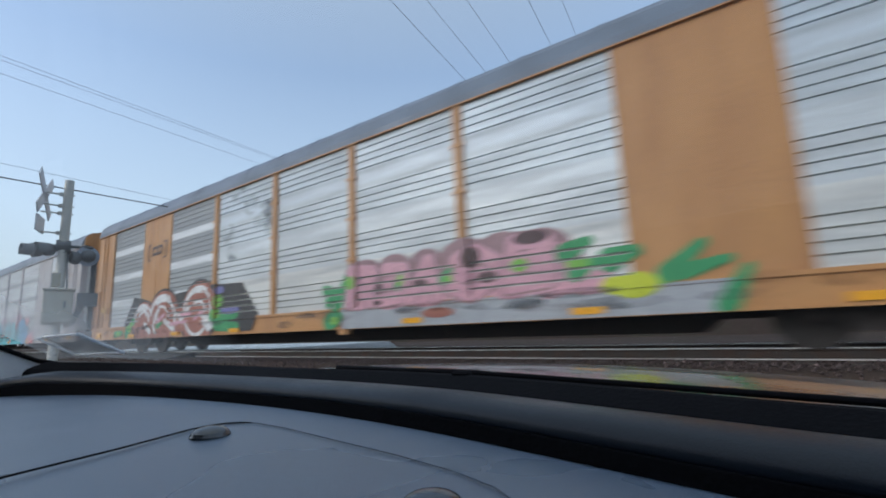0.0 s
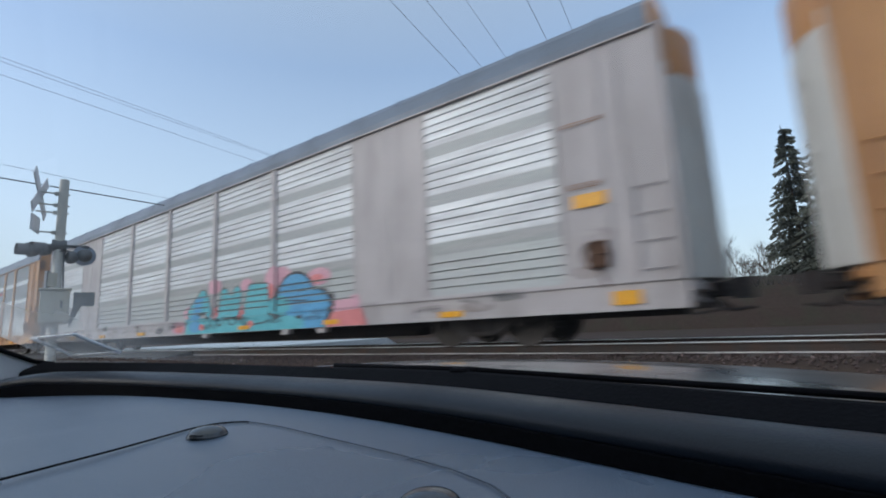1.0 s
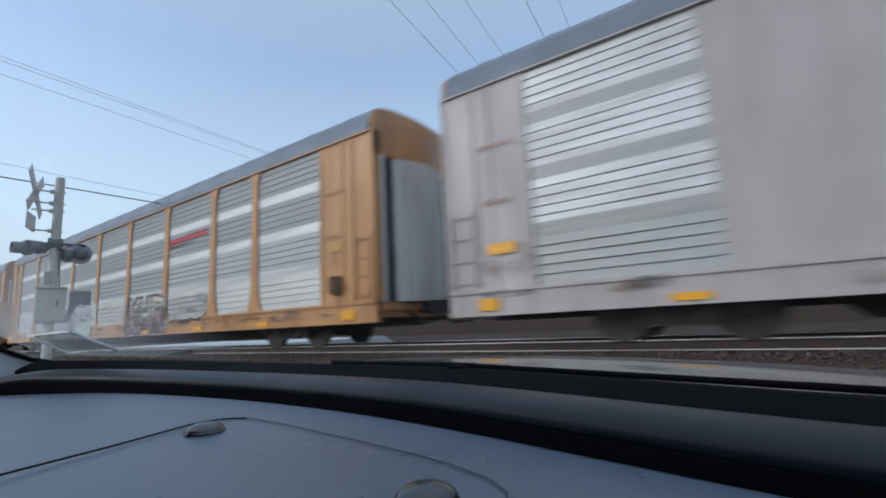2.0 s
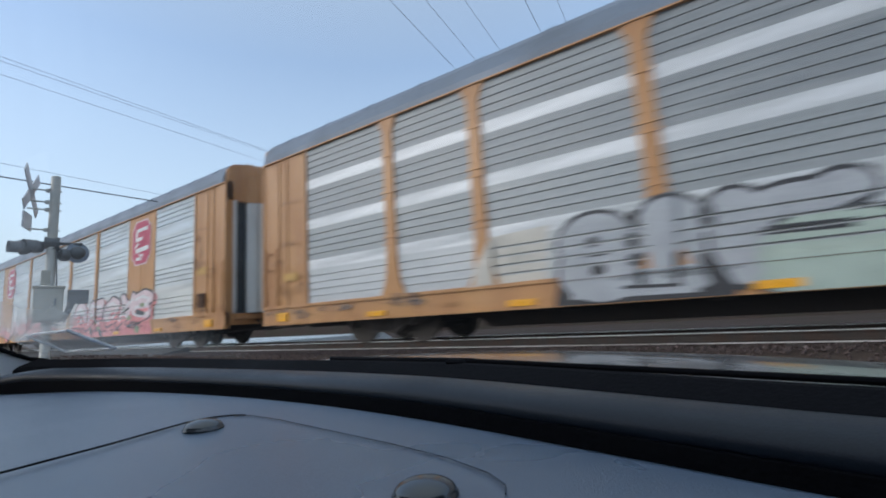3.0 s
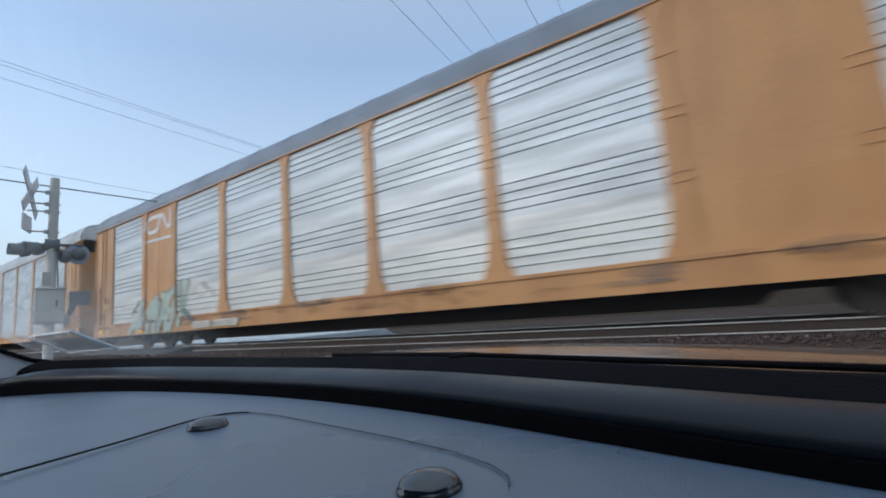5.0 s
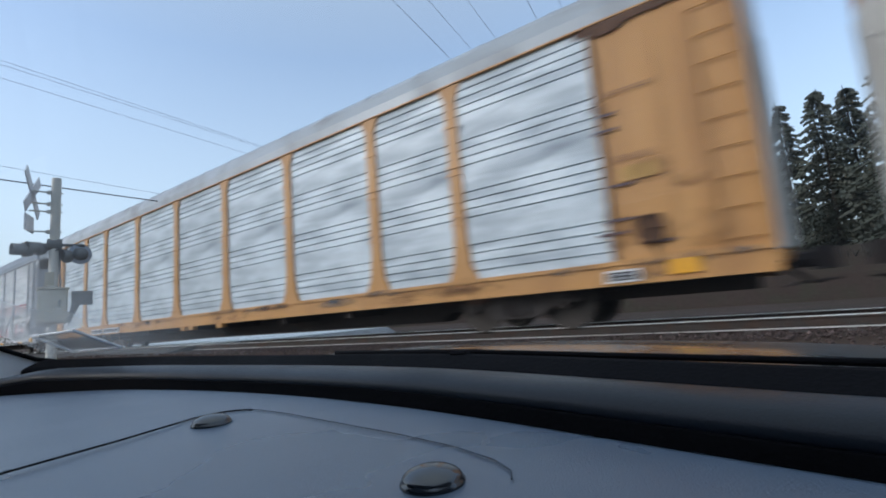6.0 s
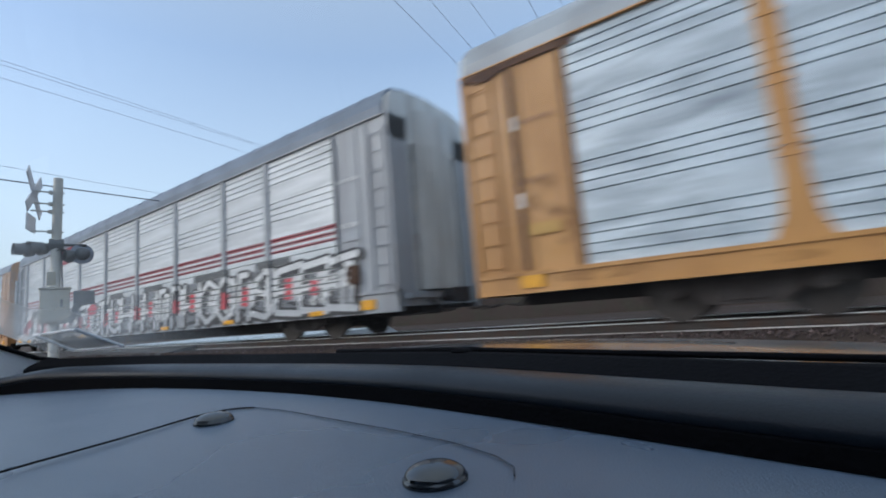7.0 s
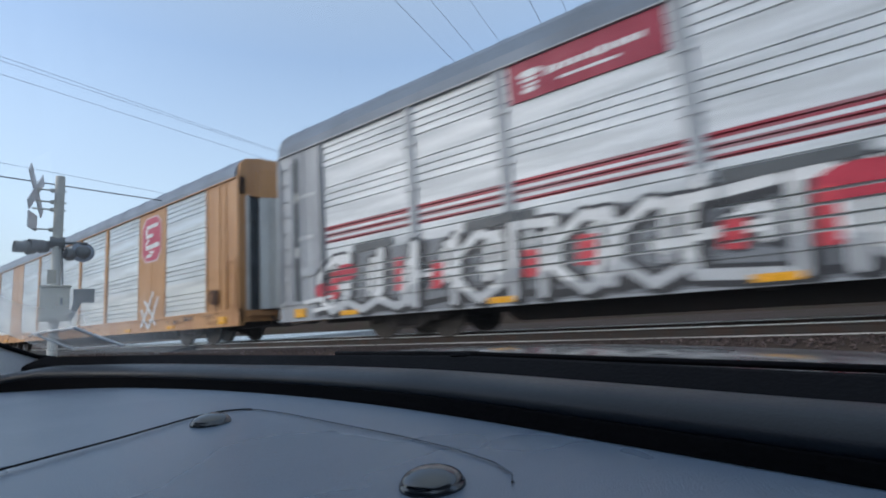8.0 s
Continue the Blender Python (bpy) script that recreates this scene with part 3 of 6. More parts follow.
def sprayed(car, style, polys, material, layer, name="graffiti", label=""):
    """Paint on the wagon's near side: it follows sill, posts and panels and leaves the grooves open."""
    flared, plates = style
    zs, xs = bands_of(flared, plates)
    bm = bmesh.new()

    def put(q, y):
        if q:
            bm.faces.new([bm.verts.new((x, y - 0.002 * layer - lap, z)) for x, z in q])
    for i, poly in enumerate(polys):
        lap = 0.00015 * (i % 12)
        for z0, z1, zy in zs[:2]:
            put(clipped(poly, 1, z0, z1), zy)
        upper = clipped(poly, 1, Z_SILL1, Z_TOP)
        if not upper:
            continue
        for x0, x1, xy in xs:
            for a, b, y, flat in flat_stretch(x0, x1, xy, plates):
                strip = clipped(upper, 0, a, b)
                if strip and flat:
                    put(strip, y)
                elif strip:
                    for z0, z1, _ in zs[2:]:
                        put(clipped(strip, 1, z0, z1), y)
    me = bpy.data.meshes.new(name)
    bm.to_mesh(me)
    bm.free()
    me.materials.append(material)
    ob = new(name, me)
    ob.parent = car
    return tagged(ob, label)


def stroke(a, b, ra, rb, n=6):
    """A capsule from a to b as one convex outline."""
    ang = math.atan2(b[1] - a[1], b[0] - a[0])
    pts = [(a[0] + ra * math.cos(ang + math.pi / 2 + math.pi * k / n), a[1] + ra * math.sin(ang + math.pi / 2 + math.pi * k / n)) for k in range(n + 1)]
    return pts + [(b[0] + rb * math.cos(ang - math.pi / 2 + math.pi * k / n), b[1] + rb * math.sin(ang - math.pi / 2 + math.pi * k / n)) for k in range(n + 1)]


def bar(a, b, w):
    d = Vector((b[0] - a[0], b[1] - a[1])).normalized() * w / 2
    return [(a[0] - d.y, a[1] + d.x), (a[0] + d.y, a[1] - d.x), (b[0] + d.y, b[1] - d.x), (b[0] - d.y, b[1] + d.x)]


def blob(x, z, rx, rz, n=14):
    return [(x + rx * math.cos(6.2832 * k / n), z + rz * math.sin(6.2832 * k / n)) for k in range(n)]


# simple letter-like skeletons in a unit box, each a few bent lines
SHAPES = {
    "twin": [[(0.05, 0), (0.05, 1), (0.75, 0.95), (0.8, 0.65), (0.1, 0.52), (0.9, 0.42), (0.9, 0.08), (0.05, 0)]],
    "zig": [[(0, 0), (0.1, 1), (0.8, 0.05), (0.9, 1)]],
    "ring": [[(0.5 + 0.48 * math.cos(0.6283 * k), 0.5 + 0.5 * math.sin(0.6283 * k)) for k in range(11)]],
    "snake": [[(1, 0.85), (0.55, 1), (0.08, 0.82), (0.15, 0.56), (0.85, 0.46), (1, 0.2), (0.55, 0), (0, 0.1)]],
    "fork": [[(0.05, 0), (0.05, 1)], [(0.95, 1), (0.15, 0.45), (1, 0)]],
    "peak": [[(0, 0), (0.5, 1), (1, 0)], [(0.2, 0.33), (0.82, 0.33)]],
    "loop": [[(0.05, 0), (0.05, 1), (0.85, 0.92), (0.85, 0.56), (0.1, 0.48)], [(0.35, 0.48), (1, 0)]],
    "comb": [[(1, 1), (0.1, 0.93), (0, 0.5), (0.1, 0.06), (1, 0)], [(0.05, 0.5), (0.8, 0.53)]],
    "hook": [[(0.95, 0.82), (0.5, 1), (0.06, 0.7), (0.06, 0.3), (0.5, 0), (0.95, 0.2), (0.95, 0.46), (0.55, 0.46)]],
    "stem": [[(0.25, 0), (0.25, 1), (0.6, 1)], [(0.75, 0), (0.75, 0.8)]],
    "cup": [[(0.05, 1), (0.05, 0.15), (0.5, 0), (0.9, 0.15), (0.92, 1)]],
    "gate": [[(0.05, 0), (0.05, 1)], [(0.92, 0), (0.92, 1)], [(0.05, 0.5), (0.92, 0.5)]],
}


def skeleton(signs, thick, lean=0.0):
    """Lines of a row of signs, (shape, x0, x1, z0, z1) each; every second one is turned round."""
    out = []
    for i, (shape, x0, x1, z0, z1) in enumerate(signs):
        for run in SHAPES[shape]:
            pts = [(x0 + thick + (x1 - x0 - 2 * thick) * (1 - u if i % 2 else u) + lean * (v - 0.5), z0 + thick + (z1 - z0 - 2 * thick) * v) for u, v in run]
            out += list(zip(pts, pts[1:]))
    return out


def lettered(car, style, signs, thick, fill, edge, lean=0.0, rim=0.06, shade=None, shift=(0.12, -0.05), low=None, split=1.3, label=""):
    """Fat outlined signs, with a cast shadow and a second colour below split where given."""
    lines = skeleton(signs, thick, lean)
    if shade:
        sprayed(car, style, [stroke((a[0] + shift[0], a[1] + shift[1]), (b[0] + shift[0], b[1] + shift[1]), thick + rim, thick + rim) for a, b in lines], shade, 2, "graffiti_shadow")
    sprayed(car, style, [stroke(a, b, thick + rim, thick + rim) for a, b in lines], edge, 3, "graffiti_outline")
    body = [stroke(a, b, thick, thick) for a, b in lines]
    sprayed(car, style, body, fill, 4, "graffiti", label)
    if low:
        cut = [clipped(q, 1, 0.0, split + 0.18 * math.sin(3.1 * q[0][0])) for q in body]
        sprayed(car, style, [q for q in cut if q], low, 5, "graffiti_fade")


def arc_line(x, z, rx, rz, a0, a1, r, n=9):
    """A bent band along part of an ellipse, in degrees."""
    p = [(x + rx * math.cos(radians(a0 + (a1 - a0) * k / n)), z + rz * math.sin(radians(a0 + (a1 - a0) * k / n))) for k in range(n + 1)]
    return [stroke(u, v, r, r, 4) for u, v in zip(p, p[1:])]


def print_bars(car, style, x, z, w, rows, material, h=0.05, seed=0):
    """Small stencilled data, too small to read: rows of bars."""
    rng = random.Random(seed)
    out = []
    for r in range(rows):
        u = x
        while u < x + w:
            L = rng.uniform(0.08, 0.25)
            out.append(bar((u, z - r * h * 2), (min(u + L, x + w), z - r * h * 2), h))
            u += L + 0.05
    sprayed(car, style, out, material, 3, "stencilled_data")


def decorate():
    c1, c2, c3, c4, c5, c6, c7, c8 = [c for _, c in CARS[:8]]
    A, B, F5, G7 = (False, True), (True, False), (True, True), (False, False)
    # pink piece with green leaves on grey primer
    mauve, violet, sky_blue = paint("mauve_spray", (0.33, 0.2, 0.22)), paint("violet_spray", (0.2, 0.2, 0.45)), paint("blue_spray", (0.1, 0.36, 0.62))
    cream, moss = paint("cream_cover_paint", (0.56, 0.53, 0.47)), paint("yellow_green_spray", (0.22, 0.5, 0.08))
    sprayed(c1, A, [[(1.2, 0.5), (8.9, 0.5), (8.9, 0.97), (1.2, 0.97)]], M_SILVER, 0, "primer_patch")
    sprayed(c1, A, [blob(x, z, rx, rz) for x, z, rx, rz in ((1.9, 1.65, 0.62, 0.4), (2.8, 1.65, 0.55, 0.42), (3.65, 1.65, 0.5, 0.42), (4.6, 1.7, 0.65, 0.45), (5.4, 1.75, 0.6, 0.4), (6.15, 1.7, 0.6, 0.4), (6.5, 1.3, 0.5, 0.4))], mauve, 1, "graffiti_cloud")
    sprayed(c1, A, [blob(x, z, rx, rz) for x, z, rx, rz in ((1.75, 1.2, 0.45, 0.3), (2.7, 1.2, 0.65, 0.32), (3.7, 1.2, 0.65, 0.32), (4.7, 1.25, 0.6, 0.35), (5.6, 1.3, 0.65, 0.4), (6.3, 1.35, 0.5, 0.5), (6.95, 1.08, 0.45, 0.2))], M_PINK, 2, "graffiti_cloud")
    lettered(c1, A, [("loop", 1.35, 2.35, 0.95, 1.95), ("comb", 2.35, 3.2, 0.95, 1.9), ("peak", 3.15, 4.15, 0.95, 1.95), ("hook", 4.15, 5.45, 0.92, 2.0), ("twin", 5.4, 6.55, 1.0, 2.05)], 0.14, M_PINK, mauve, lean=0.15, rim=0.05, label="pink graffiti lettering with dusky edges")
    sprayed(c1, A, [blob(x, z, rx, rz) for x, z, rx, rz in ((2.35, 1.35, 0.1, 0.13), (3.5, 1.38, 0.2, 0.07), (5.1, 1.34, 0.22, 0.11), (6.0, 1.95, 0.35, 0.12), (4.75, 1.75, 0.22, 0.2), (2.3, 1.05, 0.14, 0.06))], M_MAROON, 5, "graffiti_hollow")
    sprayed(c1, A, [stroke(p, q, r, r * 0.5) for p, q, r in (((0.6, 1.45), (1.2, 1.35), 0.13), ((0.7, 1.15), (1.2, 1.5), 0.13), ((0.8, 0.7), (1.15, 0.8), 0.22), ((1.0, 1.0), (1.3, 1.7), 0.14), ((6.6, 1.6), (7.0, 1.75), 0.17), ((6.75, 1.25), (7.05, 1.4), 0.16),
            ((7.3, 1.4), (7.7, 1.5), 0.2), ((8.1, 1.1), (8.6, 1.5), 0.15), ((8.3, 1.1), (8.9, 1.25), 0.12), ((8.8, 0.6), (9.1, 1.1), 0.14), ((4.1, 1.4), (4.25, 1.55), 0.13), ((2.9, 1.35), (3.0, 1.6), 0.1))], M_GREEN, 6, "graffiti_leaf")
    sprayed(c1, A, [blob(x, z, rx, rz) for x, z, rx, rz in ((1.5, 1.55, 0.14, 0.16), (2.97, 1.48, 0.09, 0.12), (5.75, 1.49, 0.17, 0.12), (6.8, 1.4, 0.2, 0.1), (0.95, 0.72, 0.14, 0.1), (4.2, 1.38, 0.1, 0.08))], moss, 7, "graffiti_leaf")
    sprayed(c1, A, [blob(7.65, 0.98, 0.36, 0.2), blob(7.35, 1.0, 0.2, 0.15)], M_LIME, 7, "graffiti_spot")
    sprayed(c1, A, [blob(3.95, 0.76, 0.4, 0.1)], M_BRICK, 7, "graffiti_spot")
    # brick red and white piece between black fields
    sprayed(c1, A, [[(-4.7, 0.95), (-4.7, 2.05), (-3.03, 1.98), (-2.2, 1.05), (-2.45, 0.6), (-3.2, 0.6)], [(-11.2, 0.98), (-10.4, 2.05), (-9.5, 1.95), (-10.0, 0.98)], [(-7.4, 1.4), (-7.0, 1.95), (-6.0, 2.0), (-6.2, 1.3)]], M_BLACK, 0, "graffiti_field")
    arches = ((-9.45, 1.15, 0.85, 0.68), (-7.9, 1.2, 1.1, 0.92), (-5.45, 1.25, 1.12, 0.98))
    sprayed(c1, A, [blob(*q, 24) for q in ((-9.45, 1.15, 0.93, 0.76), (-7.9, 1.2, 1.18, 1.0), (-5.45, 1.25, 1.2, 1.06))], M_BLACK, 1, "graffiti_rim")
    sprayed(c1, A, [blob(*q, 24) for q in arches] + [[(-9.9, 0.56), (-7.4, 0.56), (-5.2, 0.85), (-4.6, 1.2), (-6.3, 1.5), (-9.8, 1.2)]], M_BRICK, 2, "graffiti_cloud")
    turn = random.Random(12)
    swirl = []
    for x, z, rx, rz in arches:
        for k in range(4):
            a0 = turn.uniform(-20, 210)
            f = turn.uniform(0.25, 0.85)
            swirl += arc_line(x + turn.uniform(-0.2, 0.2), z + turn.uniform(-0.15, 0.1), rx * f, rz * f, a0, a0 + turn.uniform(60, 130), turn.uniform(0.035, 0.07), 6)
        swirl += arc_line(x - 0.05, z, rx * 0.82, rz * 0.8, 60, 170, 0.07) + [stroke((x + 0.15, z - 0.1), (x + rx * 0.8, z - 0.4), 0.06, 0.11)]
    swirl += [stroke((-6.7, 1.0), (-6.1, 1.45), 0.09, 0.07), stroke((-6.9, 1.3), (-6.4, 0.95), 0.06, 0.05), stroke((-5.0, 1.0), (-4.7, 0.8), 0.17, 0.17)]
    sprayed(c1, A, swirl, M_WHITE, 4, "graffiti", "brick red and white swirling graffiti")
    sprayed(c1, A, [stroke((-6.6, 1.2), (-6.0, 1.25), 0.08, 0.06), stroke((-7.2, 0.95), (-6.2, 1.0), 0.07, 0.05), stroke((-8.3, 1.05), (-7.8, 1.3), 0.07, 0.05), stroke((-5.7, 1.05), (-5.2, 1.3), 0.07, 0.06)], M_PINK, 5, "graffiti_accent")
    sprayed(c1, A, [stroke((-4.5, 1.1), (-3.3, 1.05), 0.2, 0.1), stroke((-4.3, 0.8), (-3.2, 0.72), 0.16, 0.14), stroke((-10.7, 0.75), (-10.3, 1.15), 0.2, 0.14), stroke((-8.2, 0.92), (-7.9, 1.0), 0.1, 0.06), stroke((-11.8, 0.72), (-11.2, 0.75), 0.13, 0.1)], M_GREEN, 5, "graffiti_leaf")
    sprayed(c1, A, [blob(-4.3, 1.52, 0.25, 0.2), blob(-4.4, 1.15, 0.22, 0.14), blob(-10.5, 0.95, 0.16, 0.2), blob(-11.5, 0.72, 0.2, 0.1)], moss, 6, "graffiti_leaf")
    sprayed(c1, A, [blob(-3.65, 1.22, 0.5, 0.12), blob(-4.25, 1.85, 0.25, 0.12)], violet, 7, "graffiti_spot")
    mark = paint("faded_navy_mark", (0.12, 0.08, 0.07))
    sprayed(c1, A, [bar((-9.35, 3.3), (-9.35, 3.9), 0.08), bar((-9.35, 3.88), (-9.15, 3.88), 0.06), bar((-9.35, 3.32), (-9.15, 3.32), 0.06), bar((-7.95, 3.3), (-7.95, 3.92), 0.08), bar((-7.95, 3.9), (-8.15, 3.9), 0.06),
                    bar((-7.95, 3.33), (-8.15, 3.33), 0.06), bar((-9.05, 3.5), (-8.3, 3.53), 0.1), bar((-9.05, 3.74), (-8.3, 3.77), 0.1), bar((-9.0, 3.5), (-9.0, 3.74), 0.1), bar((-8.65, 3.52), (-8.65, 3.76), 0.08), bar((-8.35, 3.52), (-8.25, 3.77), 0.1)], mark, 2, "railway_mark")
    # teal and blue piece with pink
    sprayed(c2, A, [blob(1.62, 1.9, 0.35, 0.22), blob(3.3, 1.8, 0.3, 0.2), blob(4.75, 1.85, 0.6, 0.35), blob(6.4, 1.75, 0.45, 0.22), blob(-0.5, 0.75, 0.5, 0.2), blob(0.1, 1.2, 0.4, 0.2)], M_PINK, 0, "graffiti_cloud")
    sprayed(c2, A, [[(6.7, 0.48), (8.1, 0.46), (7.75, 1.22), (6.9, 1.12)]], M_PINK, 1, "graffiti_cloud")
    sprayed(c2, A, [[(6.75, 0.48), (8.1, 0.46), (7.9, 0.9), (6.8, 0.85)], blob(-0.45, 0.72, 0.28, 0.13), blob(6.35, 1.7, 0.25, 0.12), blob(4.5, 1.55, 0.2, 0.2)], M_SALMON, 2, "graffiti_spot")
    sprayed(c2, A, [[(0.0, 0.53), (6.7, 0.46), (6.7, 0.99), (0.0, 0.99)]], M_TEAL, 2, "graffiti_field")
    sprayed(c2, A, [blob(5.5, 1.35, 0.78, 0.62, 20), blob(6.35, 1.0, 0.6, 0.5, 20), [(6.5, 0.46), (7.0, 0.9), (6.95, 1.3), (6.4, 1.4)], blob(4.95, 1.1, 0.5, 0.35)], M_BLACK, 3, "graffiti_rim")
    lettered(c2, A, [("peak", 0.1, 1.6, 0.98, 1.85), ("gate", 1.85, 3.0, 0.75, 1.8), ("twin", 3.25, 4.6, 0.7, 1.8)], 0.19, M_TEAL, M_BLACK, lean=0.15, rim=0.04, label="teal graffiti lettering with thin black edges")
    sprayed(c2, A, [blob(5.5, 1.36, 0.68, 0.54, 20), blob(6.3, 1.0, 0.52, 0.44, 20), [(5.9, 0.47), (6.62, 0.47), (6.62, 0.98), (5.9, 0.98)], [(0.2, 0.95), (0.5, 1.6), (1.0, 1.65), (0.8, 0.95)], blob(0.6, 0.75, 0.4, 0.18)], sky_blue, 6, "graffiti_lobe")
    sprayed(c2, A, [blob(4.9, 1.12, 0.42, 0.27), blob(2.4, 1.3, 0.35, 0.3), blob(5.2, 0.72, 0.5, 0.15)], M_TEAL, 7, "graffiti_lobe")
    sprayed(c2, A, [blob(1.75, 1.1, 0.1, 0.2), blob(3.1, 1.05, 0.1, 0.2), blob(3.6, 0.72, 0.15, 0.1), blob(1.0, 0.72, 0.15, 0.1)], M_SALMON, 8, "graffiti_spot")
    sprayed(c2, A, [bar((5.0, 1.5), (5.9, 1.45), 0.035), bar((5.1, 1.25), (6.0, 1.2), 0.035), bar((4.6, 0.95), (5.0, 0.85), 0.05), blob(0.75, 1.12, 0.12, 0.06)], M_BLACK, 8, "graffiti_line")
    # red nameplate bars; maroon and cream, silver and green pieces
    sprayed(c3, B, [[(4.75, 3.43), (7.2, 3.55), (7.2, 3.74), (4.75, 3.67)]], M_REDP, 2, "railway_mark")
    sprayed(c3, B, [[(4.75, 3.35), (6.4, 3.42), (6.4, 3.46), (4.75, 3.4)]], M_BLACK, 2, "railway_mark")
    sprayed(c3, B, [[(1.55, 0.5), (4.6, 0.5), (4.9, 0.9), (4.9, 1.6), (4.5, 1.9), (1.6, 1.85)]], M_SILVER, 0, "graffiti_rim")
    sprayed(c3, B, [[(1.55, 0.56), (4.5, 0.56), (4.78, 0.95), (4.75, 1.42), (1.6, 1.5)]], M_MAROON, 1, "graffiti_field")
    sprayed(c3, B, [[(1.75, 1.5), (4.75, 1.42), (4.7, 1.65), (4.4, 1.83), (1.75, 1.82)]], cream, 1, "graffiti_field")
    lettered(c3, B, [("fork", 1.75, 2.6, 0.6, 1.85), ("gate", 2.65, 3.5, 0.6, 1.85), ("loop", 3.55, 4.7, 0.6, 1.85)], 0.085, cream, M_MAROON, rim=0.07, lean=0.1, shade=M_BLACK, shift=(-0.12, 0.04), low=paint("dusky_maroon_spray", (0.26, 0.17, 0.16)), split=1.32, label="maroon and cream graffiti lettering")
    lettered(c3, B, [("zig", 5.0, 5.7, 0.98, 1.7), ("comb", 5.7, 6.4, 0.98, 1.72), ("snake", 6.4, 7.2, 1.0, 1.78)], 0.1, M_SILVER, cream, rim=0.05, shade=M_BLACK, shift=(0.06, -0.08), label="silver graffiti lettering with smudged black edges")
    sprayed(c3, B, [stroke((5.4, 1.15), (7.2, 1.3), 0.07, 0.05), stroke((6.3, 1.5), (7.3, 1.6), 0.08, 0.05)], M_SOOT, 6, "graffiti_smudge")
    lumps = ((-5.55, 1.5, 0.6, 0.45), (-5.5, 1.05, 0.68, 0.5), (-4.45, 1.5, 0.52, 0.5), (-4.4, 1.05, 0.55, 0.45), (-3.65, 1.5, 0.42, 0.46), (-3.55, 1.05, 0.5, 0.4), (-2.95, 1.68, 0.6, 0.22), (-2.5, 1.76, 0.32, 0.2))
    green_lumps = ((-2.75, 1.0, 0.72, 0.5), (-2.3, 0.95, 0.45, 0.5), (-2.8, 0.7, 0.7, 0.24))
    sprayed(c3, B, [blob(x, z, rx + 0.07, rz + 0.07, 20) for x, z, rx, rz in lumps + green_lumps] + [blob(-6.0, z, 0.2, 0.1) for z in (0.95, 1.2, 1.45)] + [[(-6.3, 0.53), (-3.9, 0.53), (-3.8, 0.9), (-6.2, 0.9)]], M_BLACK, 2, "graffiti_rim")
    sprayed(c3, B, [blob(*q, 20) for q in lumps] + [[(-6.0, 0.62), (-4.2, 0.6), (-4.2, 0.9), (-6.0, 0.9)]], M_SILVER, 3, "graffiti", "silver bubble graffiti lettering with black edges")
    sprayed(c3, B, [blob(*q, 20) for q in green_lumps], M_SAGE, 4, "graffiti", "sage green bubble graffiti")
    sprayed(c3, B, [blob(-5.6, 1.5, 0.1, 0.09), blob(-5.55, 1.05, 0.12, 0.09), blob(-5.0, 1.45, 0.1, 0.12), blob(-4.98, 1.15, 0.1, 0.1), blob(-3.98, 1.65, 0.1, 0.2), stroke((-4.05, 1.05), (-3.85, 0.6), 0.1, 0.13), bar((-3.35, 1.33), (-2.45, 1.3), 0.12), bar((-5.2, 0.75), (-4.4, 0.72), 0.05), stroke((-4.92, 0.8), (-4.9, 1.2), 0.06, 0.04), stroke((-4.9, 1.6), (-4.95, 1.85), 0.03, 0.06), stroke((-3.98, 0.85), (-4.02, 1.4), 0.05, 0.03), stroke((-4.45, 0.75), (-4.4, 1.15), 0.04, 0.05), blob(-5.55, 1.3, 0.2, 0.035)], M_BLACK, 5, "graffiti_hollow")
    sprayed(c3, B, [[(-8.0, 0.98), (-6.4, 1.0), (-6.3, 1.9), (-7.4, 1.85)], [(-1.7, 1.0), (0.9, 1.0), (0.9, 1.95), (-1.7, 1.9)]], cream, 0, "paint_patch")
    sprayed(c3, B, [stroke((-0.6, 1.45), (0.5, 1.6), 0.05, 0.03), stroke((-0.4, 1.2), (0.7, 1.25), 0.04, 0.03), stroke((-0.9, 1.65), (-0.2, 1.75), 0.04, 0.03)], M_SILVER, 1, "graffiti_smudge")
    # salmon and white pieces and red octagons
    sprayed(c4, A, [[(2.3, 0.52), (9.9, 0.52), (9.6, 1.15), (7.0, 1.2), (2.4, 1.05)]], M_SALMON, 0, "graffiti_field")
    signs = [("ring", 2.1, 3.72, 0.6, 2.05), ("loop", 3.75, 5.45, 0.8, 2.02), ("hook", 5.5, 7.0, 0.9, 2.02), ("fork", 6.95, 8.35, 0.85, 2.05), ("snake", 8.1, 9.75, 0.95, 2.08)]
    lettered(c4, A, signs, 0.19, paint("pale_pink_spray", (0.72, 0.56, 0.58)), M_BLACK, lean=0.3, rim=0.07, shade=M_SALMON, shift=(0.16, -0.1), low=M_SALMON, split=1.25, label="white and salmon graffiti lettering with black edges")
    sprayed(c4, A, [blob(2.95, 1.38, 0.5, 0.42, 18)], M_WHITE, 5, "graffiti_disc")
    sprayed(c4, A, [[(2.35, 0.75), (3.45, 0.75), (3.5, 1.15), (2.4, 1.12)], blob(2.8, 1.3, 0.22, 0.24), blob(3.3, 1.25, 0.14, 0.2)], M_SALMON, 6, "graffiti_disc")
    sprayed(c4, A, [stroke((3.0, 1.5), (3.1, 1.38), 0.06, 0.08), stroke((3.05, 1.1), (3.2, 1.12), 0.07, 0.05)], M_BLACK, 7, "graffiti_hollow")
    sprayed(c4, A, [stroke(a, b, 0.05, 0.04) for a, b in skeleton(signs[1:], 0.22, 0.3)], M_WHITE, 6, "graffiti_glint")
